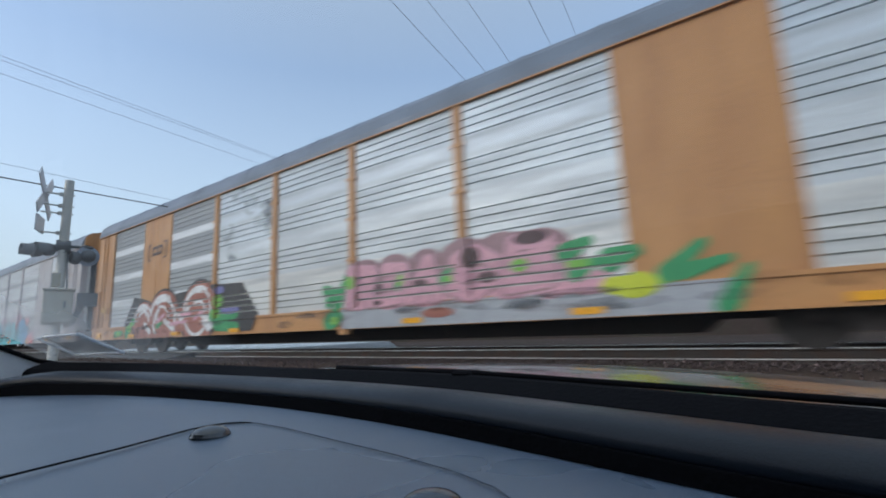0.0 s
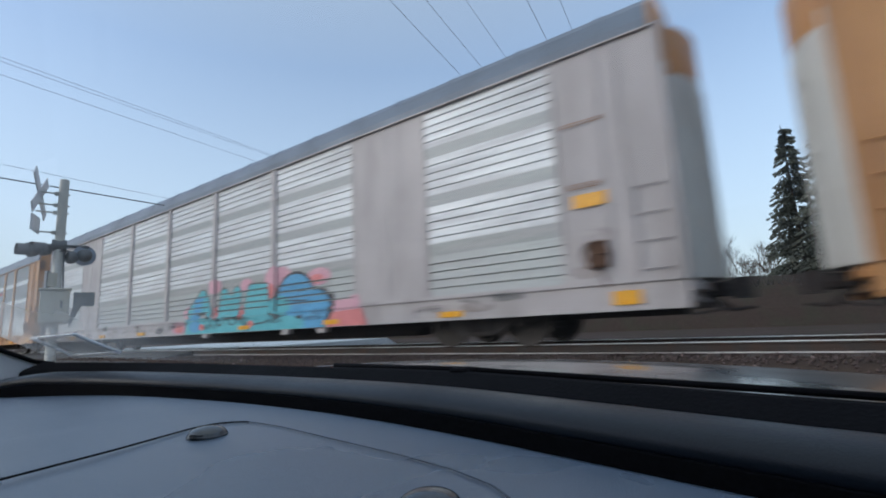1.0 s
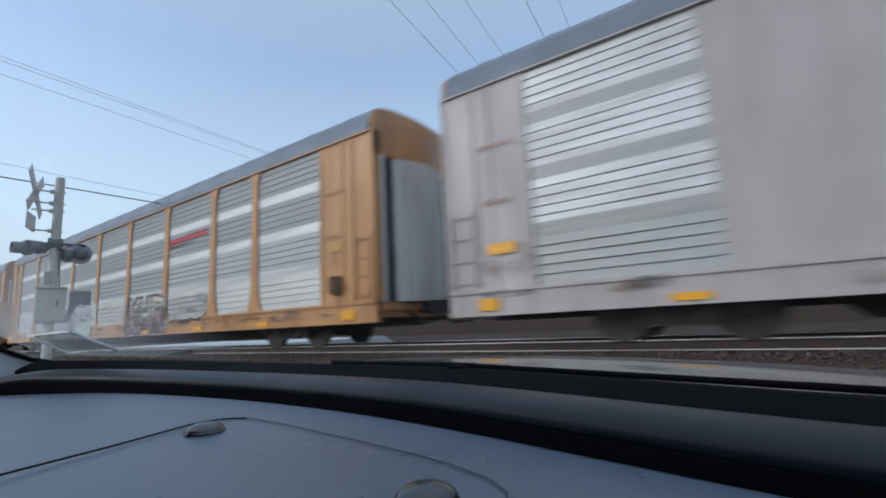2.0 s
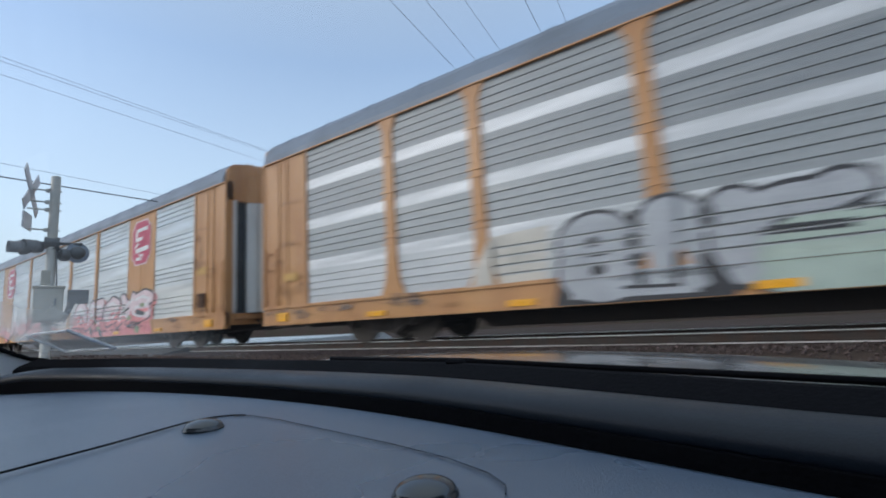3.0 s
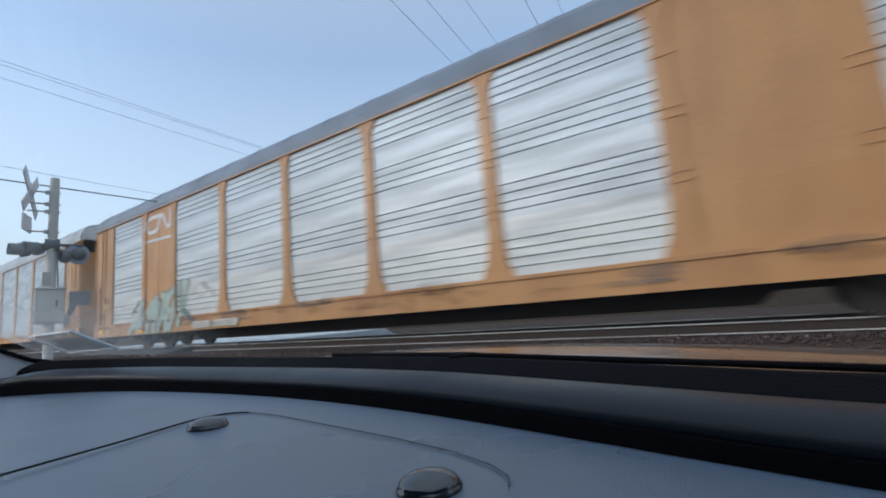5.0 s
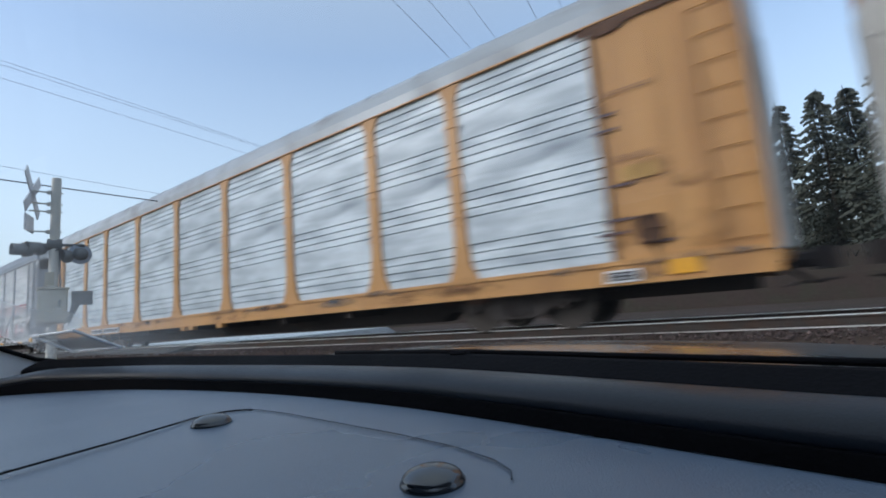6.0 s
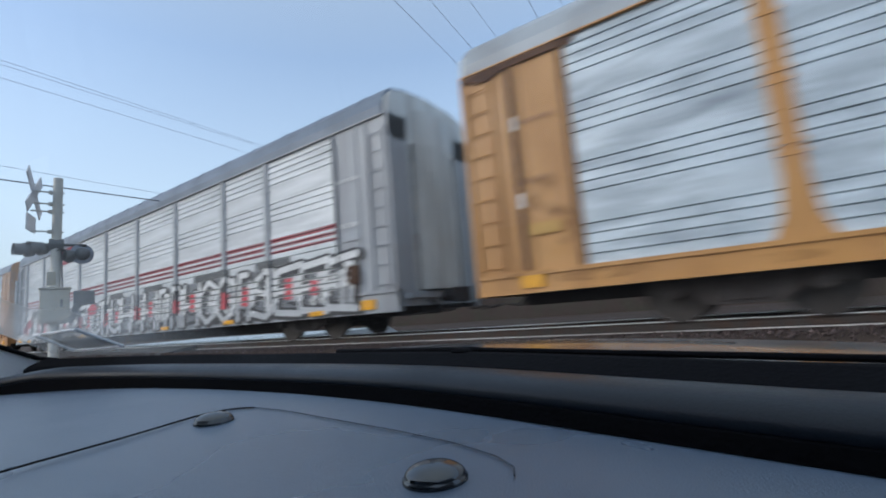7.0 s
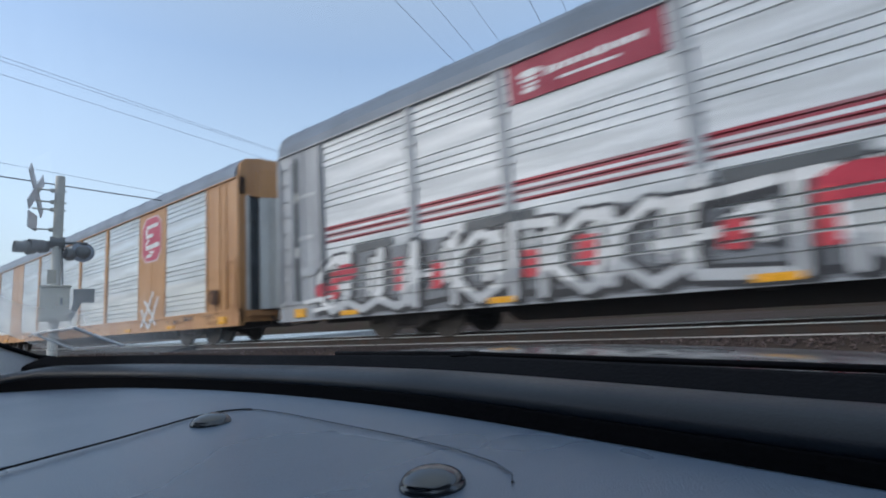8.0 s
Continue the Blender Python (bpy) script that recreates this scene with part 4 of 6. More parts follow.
    sprayed(c4, A, [blob(8.7, 0.72, 0.2, 0.14), blob(4.35, 0.8, 0.12, 0.14), blob(4.45, 1.3, 0.14, 0.06), blob(7.95, 1.15, 0.2, 0.1), blob(9.0, 1.55, 0.2, 0.08), blob(5.2, 0.85, 0.16, 0.1)], paint("olive_spray", (0.26, 0.3, 0.16)), 7, "graffiti_spot")
    sprayed(c4, A, [stroke((8.6, 1.32), (9.2, 1.24), 0.1, 0.06), stroke((4.4, 0.85), (4.5, 0.6), 0.07, 0.07), stroke((5.3, 0.75), (5.5, 0.6), 0.1, 0.1), stroke((7.3, 1.35), (7.9, 1.5), 0.04, 0.04)], M_BLACK, 8, "graffiti_hollow")
    lettered(c4, A, [("zig", -7.15, -6.0, 0.88, 1.9), ("snake", -5.95, -4.75, 0.88, 1.95), ("fork", -4.75, -3.6, 0.8, 1.9), ("peak", -3.65, -2.3, 0.85, 2.05)], 0.11, M_WHITE, M_WHITE, lean=0.4, rim=0.05, shade=M_BLACK, shift=(0.2, 0.0), low=M_SALMON, split=1.55, label="salmon and white graffiti lettering with black shadow")
    sprayed(c4, A, [[(-9.7, 1.0), (-9.2, 1.55), (-8.9, 1.15), (-8.4, 1.4), (-8.2, 1.1), (-6.9, 1.0), (-7.3, 0.8), (-8.3, 0.55), (-8.5, 0.95)], [(-4.6, 0.8), (-3.2, 0.62), (-1.6, 0.95), (-0.3, 1.0), (-1.0, 1.4), (-2.5, 1.1), (-3.6, 1.0)]], M_SALMON, 2, "graffiti_arrow")
    sprayed(c4, A, [[(-9.2, 1.3), (-9.1, 1.55), (-8.8, 1.4), (-8.7, 1.2), (-8.3, 1.35), (-7.0, 1.08), (-8.4, 1.18)], [(-2.3, 1.15), (-1.3, 1.45), (-0.6, 1.4), (-1.5, 1.2)]], M_WHITE, 3, "graffiti_arrow")
    sprayed(c4, A, [[(-1.3, 1.45), (0.4, 1.2), (-0.4, 0.9), (-0.3, 1.15), (-1.0, 1.42)], stroke((-3.1, 0.6), (-1.6, 0.78), 0.06, 0.03), [(-8.1, 0.54), (-7.4, 0.9), (-7.1, 0.95), (-7.7, 0.54)], blob(-9.2, 1.68, 0.12, 0.06)], M_BLACK, 3, "graffiti_arrow")
    for car, xc in ((c4, 8.72), (c4, -8.1), (c8, 8.72)):
        def octagon(k):
            w, h, e = 0.8 * k, 0.87 * k, 0.3
            return [(xc - w, 3.84 - h + e), (xc - w + e, 3.84 - h), (xc + w - e, 3.84 - h), (xc + w, 3.84 - h + e), (xc + w, 3.84 + h - e), (xc + w - e, 3.84 + h), (xc - w + e, 3.84 + h), (xc - w, 3.84 + h - e)]
        sprayed(car, A, [octagon(0.96)], paint("faded_white_rim", (0.66, 0.5, 0.5)), 1, "railway_mark")
        sprayed(car, A, [octagon(0.9)], paint("faded_red_mark", (0.47, 0.04, 0.1)), 2, "railway_mark")
        sprayed(car, A, [bar((xc - 0.4, 4.3), (xc + 0.5, 4.33), 0.13), bar((xc - 0.48, 3.96), (xc + 0.1, 3.98), 0.13), bar((xc - 0.45, 3.55), (xc + 0.6, 3.6), 0.16), bar((xc - 0.4, 3.25), (xc + 0.05, 3.25), 0.12),
                         bar((xc - 0.4, 4.02), (xc - 0.4, 4.26), 0.15), bar((xc - 0.5, 3.68), (xc - 0.2, 3.84), 0.1), bar((xc - 0.15, 3.4), (xc + 0.2, 3.34), 0.08)], M_WHITE, 3, "railway_mark")
    # white ribbon mark and sage piece
    pts = [(-8.72, 4.6), (-9.35, 4.6), (-9.6, 4.48), (-9.6, 4.2), (-9.4, 4.08), (-8.9, 4.08), (-8.76, 4.18), (-8.68, 4.48), (-8.55, 4.6), (-8.4, 4.56), (-8.14, 4.16), (-8.0, 4.08), (-7.84, 4.16), (-7.78, 4.66)]
    sprayed(c5, F5, [stroke(a, b, 0.065, 0.065, 5) for a, b in zip(pts, pts[1:])], M_WHITE, 2, "railway_mark")
    sprayed(c5, F5, [bar((-9.66 + 0.19 * k, 3.78 - 0.006 * k), (-9.5 + 0.19 * k, 3.78 - 0.006 * k), 0.1) for k in range(10)], M_WHITE, 2, "railway_mark")
    dark_green = paint("dark_green_spray", (0.09, 0.14, 0.12))
    lettered(c5, F5, [("peak", -10.8, -9.9, 0.52, 1.35), ("zig", -10.2, -9.2, 0.5, 1.7), ("peak", -9.4, -8.7, 0.5, 1.8), ("stem", -9.0, -8.2, 0.5, 1.85), ("peak", -8.5, -7.8, 0.52, 1.95), ("hook", -8.0, -7.3, 0.55, 2.02), ("zig", -7.6, -6.8, 0.6, 2.1)], 0.08, M_SAGE, M_SAGE, lean=0.5, rim=0.02, shade=dark_green, shift=(0.05, 0.04), label="sage green slanted graffiti lettering")
    sprayed(c5, F5, [stroke((-7.0, 1.2), (-6.1, 0.75), 0.09, 0.05), stroke((-10.7, 1.3), (-10.2, 1.7), 0.07, 0.04)], dark_green, 5, "graffiti_line")
    sprayed(c5, F5, [blob(-5.9, 1.75, 0.5, 0.25), blob(-5.4, 1.6, 0.4, 0.2)], grime("pink_film", (0.5, 0.38, 0.38), 0.6), 5, "graffiti_smudge")
    # striped wagon with red banners and a long black, white and red piece
    xa, xb = -7.4, -4.75
    bm = bmesh.new()
    box(bm, xa, xb, -0.03, -0.013, 4.1, 4.84)
    banner = part("railway_banner", bm, M_CRIMSON, c7, "crimson banner plate")
    bm = bmesh.new()
    for k in range(11):
        u = xa + 0.72 + 0.15 * k
        slab(bm, bar((u, 4.5), (u + 0.12, 4.5), 0.15 if k in (0, 6) else 0.11), "y", -0.034, -0.03)
    for q in (bar((xa + 0.95, 4.3), (xb - 0.7, 4.3), 0.05), blob(xa + 0.42, 4.58, 0.22, 0.07), blob(xa + 0.4, 4.46, 0.18, 0.035), bar((xa + 0.3, 4.36), (xa + 0.55, 4.36), 0.05), blob(xa + 0.4, 4.27, 0.14, 0.05)):
        slab(bm, q, "y", -0.034, -0.03)
    part("banner_print", bm, M_WHITE, banner)
    sprayed(c7, G7, [[(-13.1, 0.56), (13.4, 0.56), (13.2, 1.0), (12.2, 1.95), (-11.9, 1.95), (-12.9, 1.1)]], paint('mid_grey_spray', (0.2, 0.21, 0.23)), 0, "graffiti_field")
    rng = random.Random(70)
    signs, blocks, bars_low = [], [], []
    for i in range(26):
        x0 = -12.95 + 1.0 * i
        signs.append((rng.choice(["hook", "snake", "stem", "cup", "comb", "stem", "gate"]), x0, x0 + 1.25, 0.6, 1.98))
        signs.append(("stem", x0 + rng.uniform(0.3, 0.7), x0 + rng.uniform(1.1, 1.4), rng.uniform(0.6, 1.1), rng.uniform(1.6, 1.98)))
        if i % 3 != 1:
            blocks.append(bar((x0 + 0.62, 0.95 + rng.uniform(0, 0.15)), (x0 + 0.68, 1.4 + rng.uniform(0, 0.3)), rng.uniform(0.18, 0.32)))
        bars_low.append(stroke((x0 + 0.1, 0.66), (x0 + 1.0, 0.72 + rng.uniform(-0.06, 0.1)), 0.07, 0.05))
    sprayed(c7, G7, bars_low, M_BLACK, 1, "graffiti_swash")
    lettered(c7, G7, signs, 0.08, M_WHITE, M_BLACK, lean=0.08, rim=0.065, shade=M_BLACK, shift=(0.13, -0.04), low=paint("pale_grey_spray", (0.5, 0.51, 0.53)), split=1.0, label="white block graffiti lettering with black shadows")
    sprayed(c7, G7, blocks, paint("signal_red_spray", (0.6, 0.05, 0.07)), 6, "graffiti_block")
    sprayed(c7, G7, [blob(-11.9, 1.55, 0.35, 0.2), blob(-12.7, 1.2, 0.25, 0.18), blob(-2.9, 1.7, 0.5, 0.25)], M_REDP, 6, "graffiti_block")
    sprayed(c7, G7, [bar((x, 2.05), (x + w, 2.09), 0.19) for x, w in ((-11.6, 1.2), (-8.6, 1.5), (-4.4, 1.6), (-1.0, 1.3), (2.2, 1.4), (5.9, 2.0), (9.3, 1.5))], paint("charcoal_spray", (0.1, 0.105, 0.11)), 7, "graffiti_bar")
    sprayed(c7, G7, [stroke((x, 2.02), (x + 0.1, 2.2), 0.08, 0.03) for x in (-11.75, -8.7, -4.6, -1.2, 2.0, 5.7, 9.1)], M_WHITE, 8, "graffiti_spur")
    sprayed(c7, G7, [bar((12.3, 1.45), (13.2, 1.6), 0.12), bar((12.4, 1.2), (13.0, 1.25), 0.09), stroke((-13.3, 0.95), (-12.4, 1.05), 0.06, 0.03), stroke((-13.0, 0.75), (-12.3, 0.8), 0.05, 0.03)], M_WHITE, 6, "graffiti_bar")
    stencil = paint("faded_brown_stencil", (0.3, 0.15, 0.07))
    faded = paint("faded_yellow_panel", (0.52, 0.3, 0.07))
    # small stencilled data near the wagon ends
    for car, style, dark in ((c1, A, stencil), (c2, A, stencil), (c3, B, stencil), (c4, A, stencil), (c5, F5, stencil), (c6, B, stencil), (c7, G7, M_WHITE)):
        for x in (12.75, -13.6):
            print_bars(car, style, x, 3.65, 0.7, 2, dark, 0.022, 3)
            print_bars(car, style, x + 0.05, 2.6, 0.55, 3, dark, 0.018, 4)
        sprayed(car, style, [[(12.85, 2.2), (13.4, 2.2), (13.4, 2.42), (12.85, 2.42)], [(-13.5, 1.6), (-12.95, 1.6), (-12.95, 1.8), (-13.5, 1.8)]], M_AMBER if car is c2 else M_SILVER if car is c7 else faded, 4, "data_panel")
    sprayed(c8, A, [stroke(a, b, 0.07, 0.05) for a, b in (((8.1, 0.75), (8.9, 1.9)), ((8.3, 1.6), (9.2, 0.8)), ((8.7, 0.7), (9.3, 1.7)), ((8.0, 1.3), (8.6, 0.7)))], M_WHITE, 3, "graffiti_scrawl", "white scrawled strokes")
    # soot smudges and rust
    for car, style, spots in ((c1, A, [(-3.9, 3.55, 0.35, 0.3), (-3.3, 4.6, 0.4, 0.25), (-2.7, 4.2, 0.35, 0.3), (-1.95, 4.0, 0.3, 0.35), (-1.8, 3.5, 0.25, 0.3), (-2.3, 3.6, 0.25, 0.2), (-3.6, 2.9, 0.3, 0.25)]),
                              (c6, B, [(12.7, 1.5, 0.3, 0.35), (13.3, 2.3, 0.3, 0.2), (12.6, 3.3, 0.2, 0.3), (9.9, 0.75, 0.6, 0.3)] ),
                              (c4, A, [(13.2, 1.2, 0.5, 0.4), (12.9, 2.9, 0.3, 0.6), (-13.2, 1.3, 0.5, 0.5)]), (c3, B, [(-13.2, 1.4, 0.5, 0.5), (9.0, 0.8, 0.8, 0.3)]),
                              (c5, F5, [(13.3, 1.3, 0.5, 0.5), (-13.3, 1.5, 0.4, 0.6), (3.0, 0.8, 0.9, 0.3)])):
        sprayed(car, style, [blob(*q) for q in spots], M_SOOT if car is c1 else M_RUSTY, 7, "grime_patch", "blotchy dark grime")
    # shadows of grab irons painted on as thin dark bars
    sprayed(c6, B, [bar((x, z), (x + w, z), 0.045) for x, z, w in ((12.4, 1.42, 0.45), (13.0, 1.22, 0.5), (12.7, 2.15, 0.35), (12.5, 3.05, 0.4), (12.6, 3.3, 0.3), (12.5, 1.62, 0.5))], M_MAROON, 8, "grab_shadow")
    # rust and soot smeared along the sills and the feet of the end plates
    smear = random.Random(31)
    for car, style in ((c1, A), (c2, A), (c3, B), (c4, A), (c5, F5), (c6, B), (c8, A)):
        for film in (M_RUSTY, M_SOOT):
            low_z = 0.66 if car is c6 else 0.58
            spots = [blob(smear.uniform(-13.8, 13.8), smear.uniform(low_z + 0.08, 0.95), smear.uniform(0.25, 0.9), smear.uniform(0.05, 0.1)) for _ in range(16)]
            if film is M_RUSTY:
                spots += [blob(s * smear.uniform(12.8, 13.9), smear.uniform(1.1, 2.2), smear.uniform(0.15, 0.4), smear.uniform(0.1, 0.4)) for s in (-1, 1) for _ in range(2)]
            sprayed(car, style, spots, film, 9, "grime_smear", "thin rust and soot smears")
    # pale bolted plates on the sill
    for car, mat, spans in ((c5, cream, ((-6.25, -5.2), (-5.05, -3.73))), (c4, M_SILVER, ((-6.15, -5.1), (-4.95, -3.85)))):
        for x0, x1 in spans:
            bm = bmesh.new()
            box(bm, x0, x1, -0.1, -0.06, 0.58, 0.78)
            bmesh.ops.bevel(bm, geom=list(bm.edges), offset=0.008, segments=1, affect="EDGES")
            plate = part("data_plate", bm, mat, car, "pale bolted plate on the sill")
            bm = bmesh.new()
            for r in range(2):
                for k in range(6):
                    u = x0 + 0.12 + k * (x1 - x0 - 0.24) / 6
                    box(bm, u, u + 0.09, -0.102, -0.1, 0.64 + 0.06 * r, 0.66 + 0.06 * r)
            part("plate_print", bm, M_MAROON, plate)
    # dark data plates with pale borders
    for x0, x1 in ((-8.8, -7.75), (-7.55, -6.05), (12.45, 12.95)):
        bm = bmesh.new()
        box(bm, x0, x1, -0.1, -0.06, 0.67, 0.86)
        plate = part("data_plate", bm, M_WHITE, c6, "dark data plate with a pale border")
        bm = bmesh.new()
        box(bm, x0 + 0.04, x1 - 0.04, -0.104, -0.1, 0.7, 0.83)
        part("plate_field", bm, M_BLACK, plate)
        bm = bmesh.new()
        for k in range(int((x1 - x0) / 0.19)):
            for r in range(2):
                box(bm, x0 + 0.1 + 0.18 * k, x0 + 0.2 + 0.18 * k, -0.107, -0.104, 0.72 + 0.055 * r, 0.75 + 0.055 * r)
        part("plate_print", bm, M_SILVER, plate)
    # dark channels beside the ladders, with pale latches
    for car, mat in ((c6, M_RUSTED), (c7, M_SLOT)):
        sprayed(car, B if car is c6 else G7, [bar((-13.62, 1.02), (-13.62, 4.7), 0.11)] + [bar((x, 1.02), (x, 4.8), 0.06) for x in (-12.66, 12.66)], mat, 8, "channel")
        sprayed(car, B if car is c6 else G7, [bar((-13.6, z), (-13.6, z + 0.26), 0.09) for z in (2.1, 3.5)], M_END, 9, "latch")
    # dark rust under the roof's edge
    for x0, x1 in ((12.4, 14.6), (-14.6, -12.4)):
        sprayed(c6, B, [[(x0, 4.72), (x1, 4.72), (x1, 4.84), (x0, 4.84)], blob((x0 + x1) / 2 - 0.6, 4.7, 0.3, 0.08)], M_RUSTED, 8, "rust_stain")


decorate()


# ---- the parked car from which the train is watched ----
EYE_Z = 0.4335


def dash_edge(x):
    d = x + 0.57
    return 0.3485 - 0.29 * d * d - (0.6 * (-d - 0.3) ** 2 if d < -0.3 else 0) + (0.3 * (d - 0.4) ** 2 if d > 0.4 else 0)


def lift(x):
    """The cowl rises towards the far pillar."""
    return 0.005 + 0.017 * ((-0.53 - x) / 0.65) ** 2 if x < -0.53 else 0.005 - 0.004 * min(max((x + 0.3) / 0.3, 0.0), 1.0)


def swept(bm, prof, x0=-1.31, x1=0.4, n=60, closed=False, rise=0.0):
    """Profile of (distance past the dash's edge line, height from the eye) swept across the car."""
    rows = []
    for k in range(n + 1):
        x = x0 + (x1 - x0) * k / n
        rows.append([bm.verts.new((x, dash_edge(x) + d, EYE_Z + z + (rise * lift(x) if rise == 1 or x > -1.12 else rise * (lift(-1.12) - 0.19 * (-1.12 - x))))) for d, z in prof])
    m = len(prof)
    for a, b in zip(rows, rows[1:]):
        for i in range(m if closed else m - 1):
            bm.faces.new((a[i], a[(i + 1) % m], b[(i + 1) % m], b[i]))
    if closed:
        bm.faces.new(rows[0]), bm.faces.new(rows[-1])


M_VINYL = surface("blue_black_vinyl", (0.084, 0.125, 0.192), 0.34, dirt=(0.102, 0.145, 0.212), dirt_amount=0.4, scale=3, grain=900, bump=0.25, spec=1.0)
for sock, v in (("Coat Weight", 0.3), ("Coat Roughness", 0.32)):
    M_VINYL.node_tree.nodes["Principled BSDF"].inputs[sock].default_value = v
M_PAD = surface("soft_black_padding", (0.01, 0.0145, 0.023), 0.42, dirt=(0.014, 0.019, 0.03), dirt_amount=0.4, scale=5, grain=700, bump=0.1, spec=0.3)
M_BLK = surface("matt_black_plastic", (0.008, 0.008, 0.01), 0.8, dirt=(0.015, 0.015, 0.017), dirt_amount=0.4, scale=8, grain=300, bump=0.2, spec=0.05)
M_SHINE = surface("satin_black_cap", (0.018, 0.024, 0.034), 0.16, dirt=(0.04, 0.045, 0.05), dirt_amount=0.3, scale=20, grain=400, bump=0.02, spec=1.0)
M_CARPAINT = surface("dusty_grey_car_paint", (0.05, 0.055, 0.064), 0.25, 0.1, dirt=(0.085, 0.082, 0.08), dirt_amount=0.5, scale=4, grain=200, bump=0.0, coat=0.5, spec=0.2)
M_TRIM = surface("light_grey_pillar_trim", (0.85, 0.86, 0.88), 0.7, dirt=(0.6, 0.61, 0.62), dirt_amount=0.4, scale=8, grain=500, bump=0.1)


def cap(parent, x, y, r):
    bm = bmesh.new()
    prof = [(r * 1.06, -0.002), (r * 1.06, 0.0006), (r * 1.0, 0.0012)] + [(r * math.cos(a), 0.0012 + 0.42 * r * math.sin(a)) for a in (0.15, 0.35, 0.6, 0.85, 1.1, 1.35, 1.53)]
    lathe(bm, prof, "z", (x, y, EYE_Z - 0.085), 32)
    return part("cap", bm, M_SHINE, parent, "domed satin black cap", smooth=True)


CAR = thing("parked_car", "dark grey parked car seen from inside over its dashboard", "car")


def build_dash():
    bm = bmesh.new()
    swept(bm, [(-0.6, -0.16), (-0.45, -0.1), (-0.3, -0.088), (0.008, -0.085), (0.017, -0.087), (0.02, -0.092), (0.02, -0.13), (-0.6, -0.3)], closed=True)
    dash = part("dashboard", bm, M_VINYL, CAR, "dark blue-grey grained vinyl dashboard top")
    bm = bmesh.new()
    swept(bm, [(0.022, -0.125), (0.026, -0.12), (0.028, -0.08), (0.036, -0.077), (0.1, -0.077), (0.1, -0.2), (0.022, -0.2)], closed=True, rise=0.75)
    part("defroster_panel", bm, M_BLK, CAR, "matt black recessed panel")
    bm = bmesh.new()
    prof = [(0.062 + 0.034 * math.cos(a), -0.0755 + 0.0145 * math.sin(a)) for a in [math.pi * k / 10 - 0.2 for k in range(14)]]
    swept(bm, prof, closed=True, rise=0.75)
    part("padded_roll", bm, M_PAD, CAR, "soft padded roll along the windscreen", smooth=True)
    for x, y, r in ((-0.445, 0.2325, 0.0165), (-0.1585, 0.1955, 0.016)):
        cap(dash, x, y, r)
    return dash


def build_car_shell():
    bm = bmesh.new()
    swept(bm, [(0.092, -0.072), (0.098, -0.066), (0.122, -0.0555), (0.128, -0.0545), (0.135, -0.056), (0.135, -0.09), (0.092, -0.09)], x0=-1.2, closed=True, rise=1.0)
    part("cowl", bm, M_BLK, CAR, "matt black windscreen cowl")
    bm = bmesh.new()
    rows = []
    for k in range(41):
        x = -1.38 + 1.8 * k / 40
        row = []
        for j in range(15):
            s = j / 14
            d = (x + 0.5) / 0.9
            row.append(bm.verts.new((x, (dash_edge(max(x, -1.3)) + 0.13) * (1 - s) + 1.5 * s - 0.1 * s * d * d, EYE_Z - 0.068 - 0.035 * d * d - 0.105 * s ** 3)))
        rows.append(row)
    for a, b in zip(rows, rows[1:]):
        for i in range(14):
            bm.faces.new((a[i], b[i], b[i + 1], a[i + 1]))
    part("hood_panel", bm, M_CARPAINT, CAR, "glossy dark grey hood", smooth=True)
    bm = bmesh.new()
    box(bm, -1.36, 0.41, 0.45, 1.45, GROUND + 0.16, EYE_Z - 0.24)
    bmesh.ops.bevel(bm, geom=list(bm.edges), offset=0.09, segments=4, affect="EDGES")
    part("front_body", bm, M_CARPAINT, CAR, "rounded dark grey car front")
    # unseen plain cabin behind the dash, added to block light from its back and sides
    for x0, x1 in ((-1.44, -1.38), (0.42, 0.48)):
        bm = bmesh.new()
        box(bm, x0, x1, -2.2, 0.45, GROUND + 0.001, EYE_Z - 0.12)
        bmesh.ops.bevel(bm, geom=list(bm.edges), offset=0.02, segments=2, affect="EDGES")
        part("door_side", bm, M_CARPAINT, CAR)
        # windowless upper wall; the right one reaches forward to darken the dash there
        bm = bmesh.new()
        box(bm, x0, x1, -2.2, -0.35 if x0 < 0 else 0.42, EYE_Z - 0.12, EYE_Z + 0.5)
        part("light_blocking_side", bm, M_CABIN, CAR)
    bm = bmesh.new()
    box(bm, -1.44, 0.48, -2.2, -0.38, EYE_Z + 0.5, EYE_Z + 0.56)
    bmesh.ops.bevel(bm, geom=list(bm.edges), offset=0.028, segments=3, affect="EDGES")
    part("roof", bm, M_CARPAINT, CAR)
    bm = bmesh.new()
    box(bm, -1.38, 0.42, -2.26, -2.2, GROUND + 0.001, EYE_Z + 0.56)
    part("rear_wall", bm, M_CABIN, CAR)
    bm = bmesh.new()
    box(bm, -1.38, 0.42, -2.2, -0.35, GROUND + 0.12, EYE_Z - 0.5)
    part("floor_and_seats", bm, M_CABIN, CAR)


M_CABIN = surface("dark_cabin_lining", (0.05, 0.05, 0.055), 0.8, scale=4, grain=200, bump=0.1)


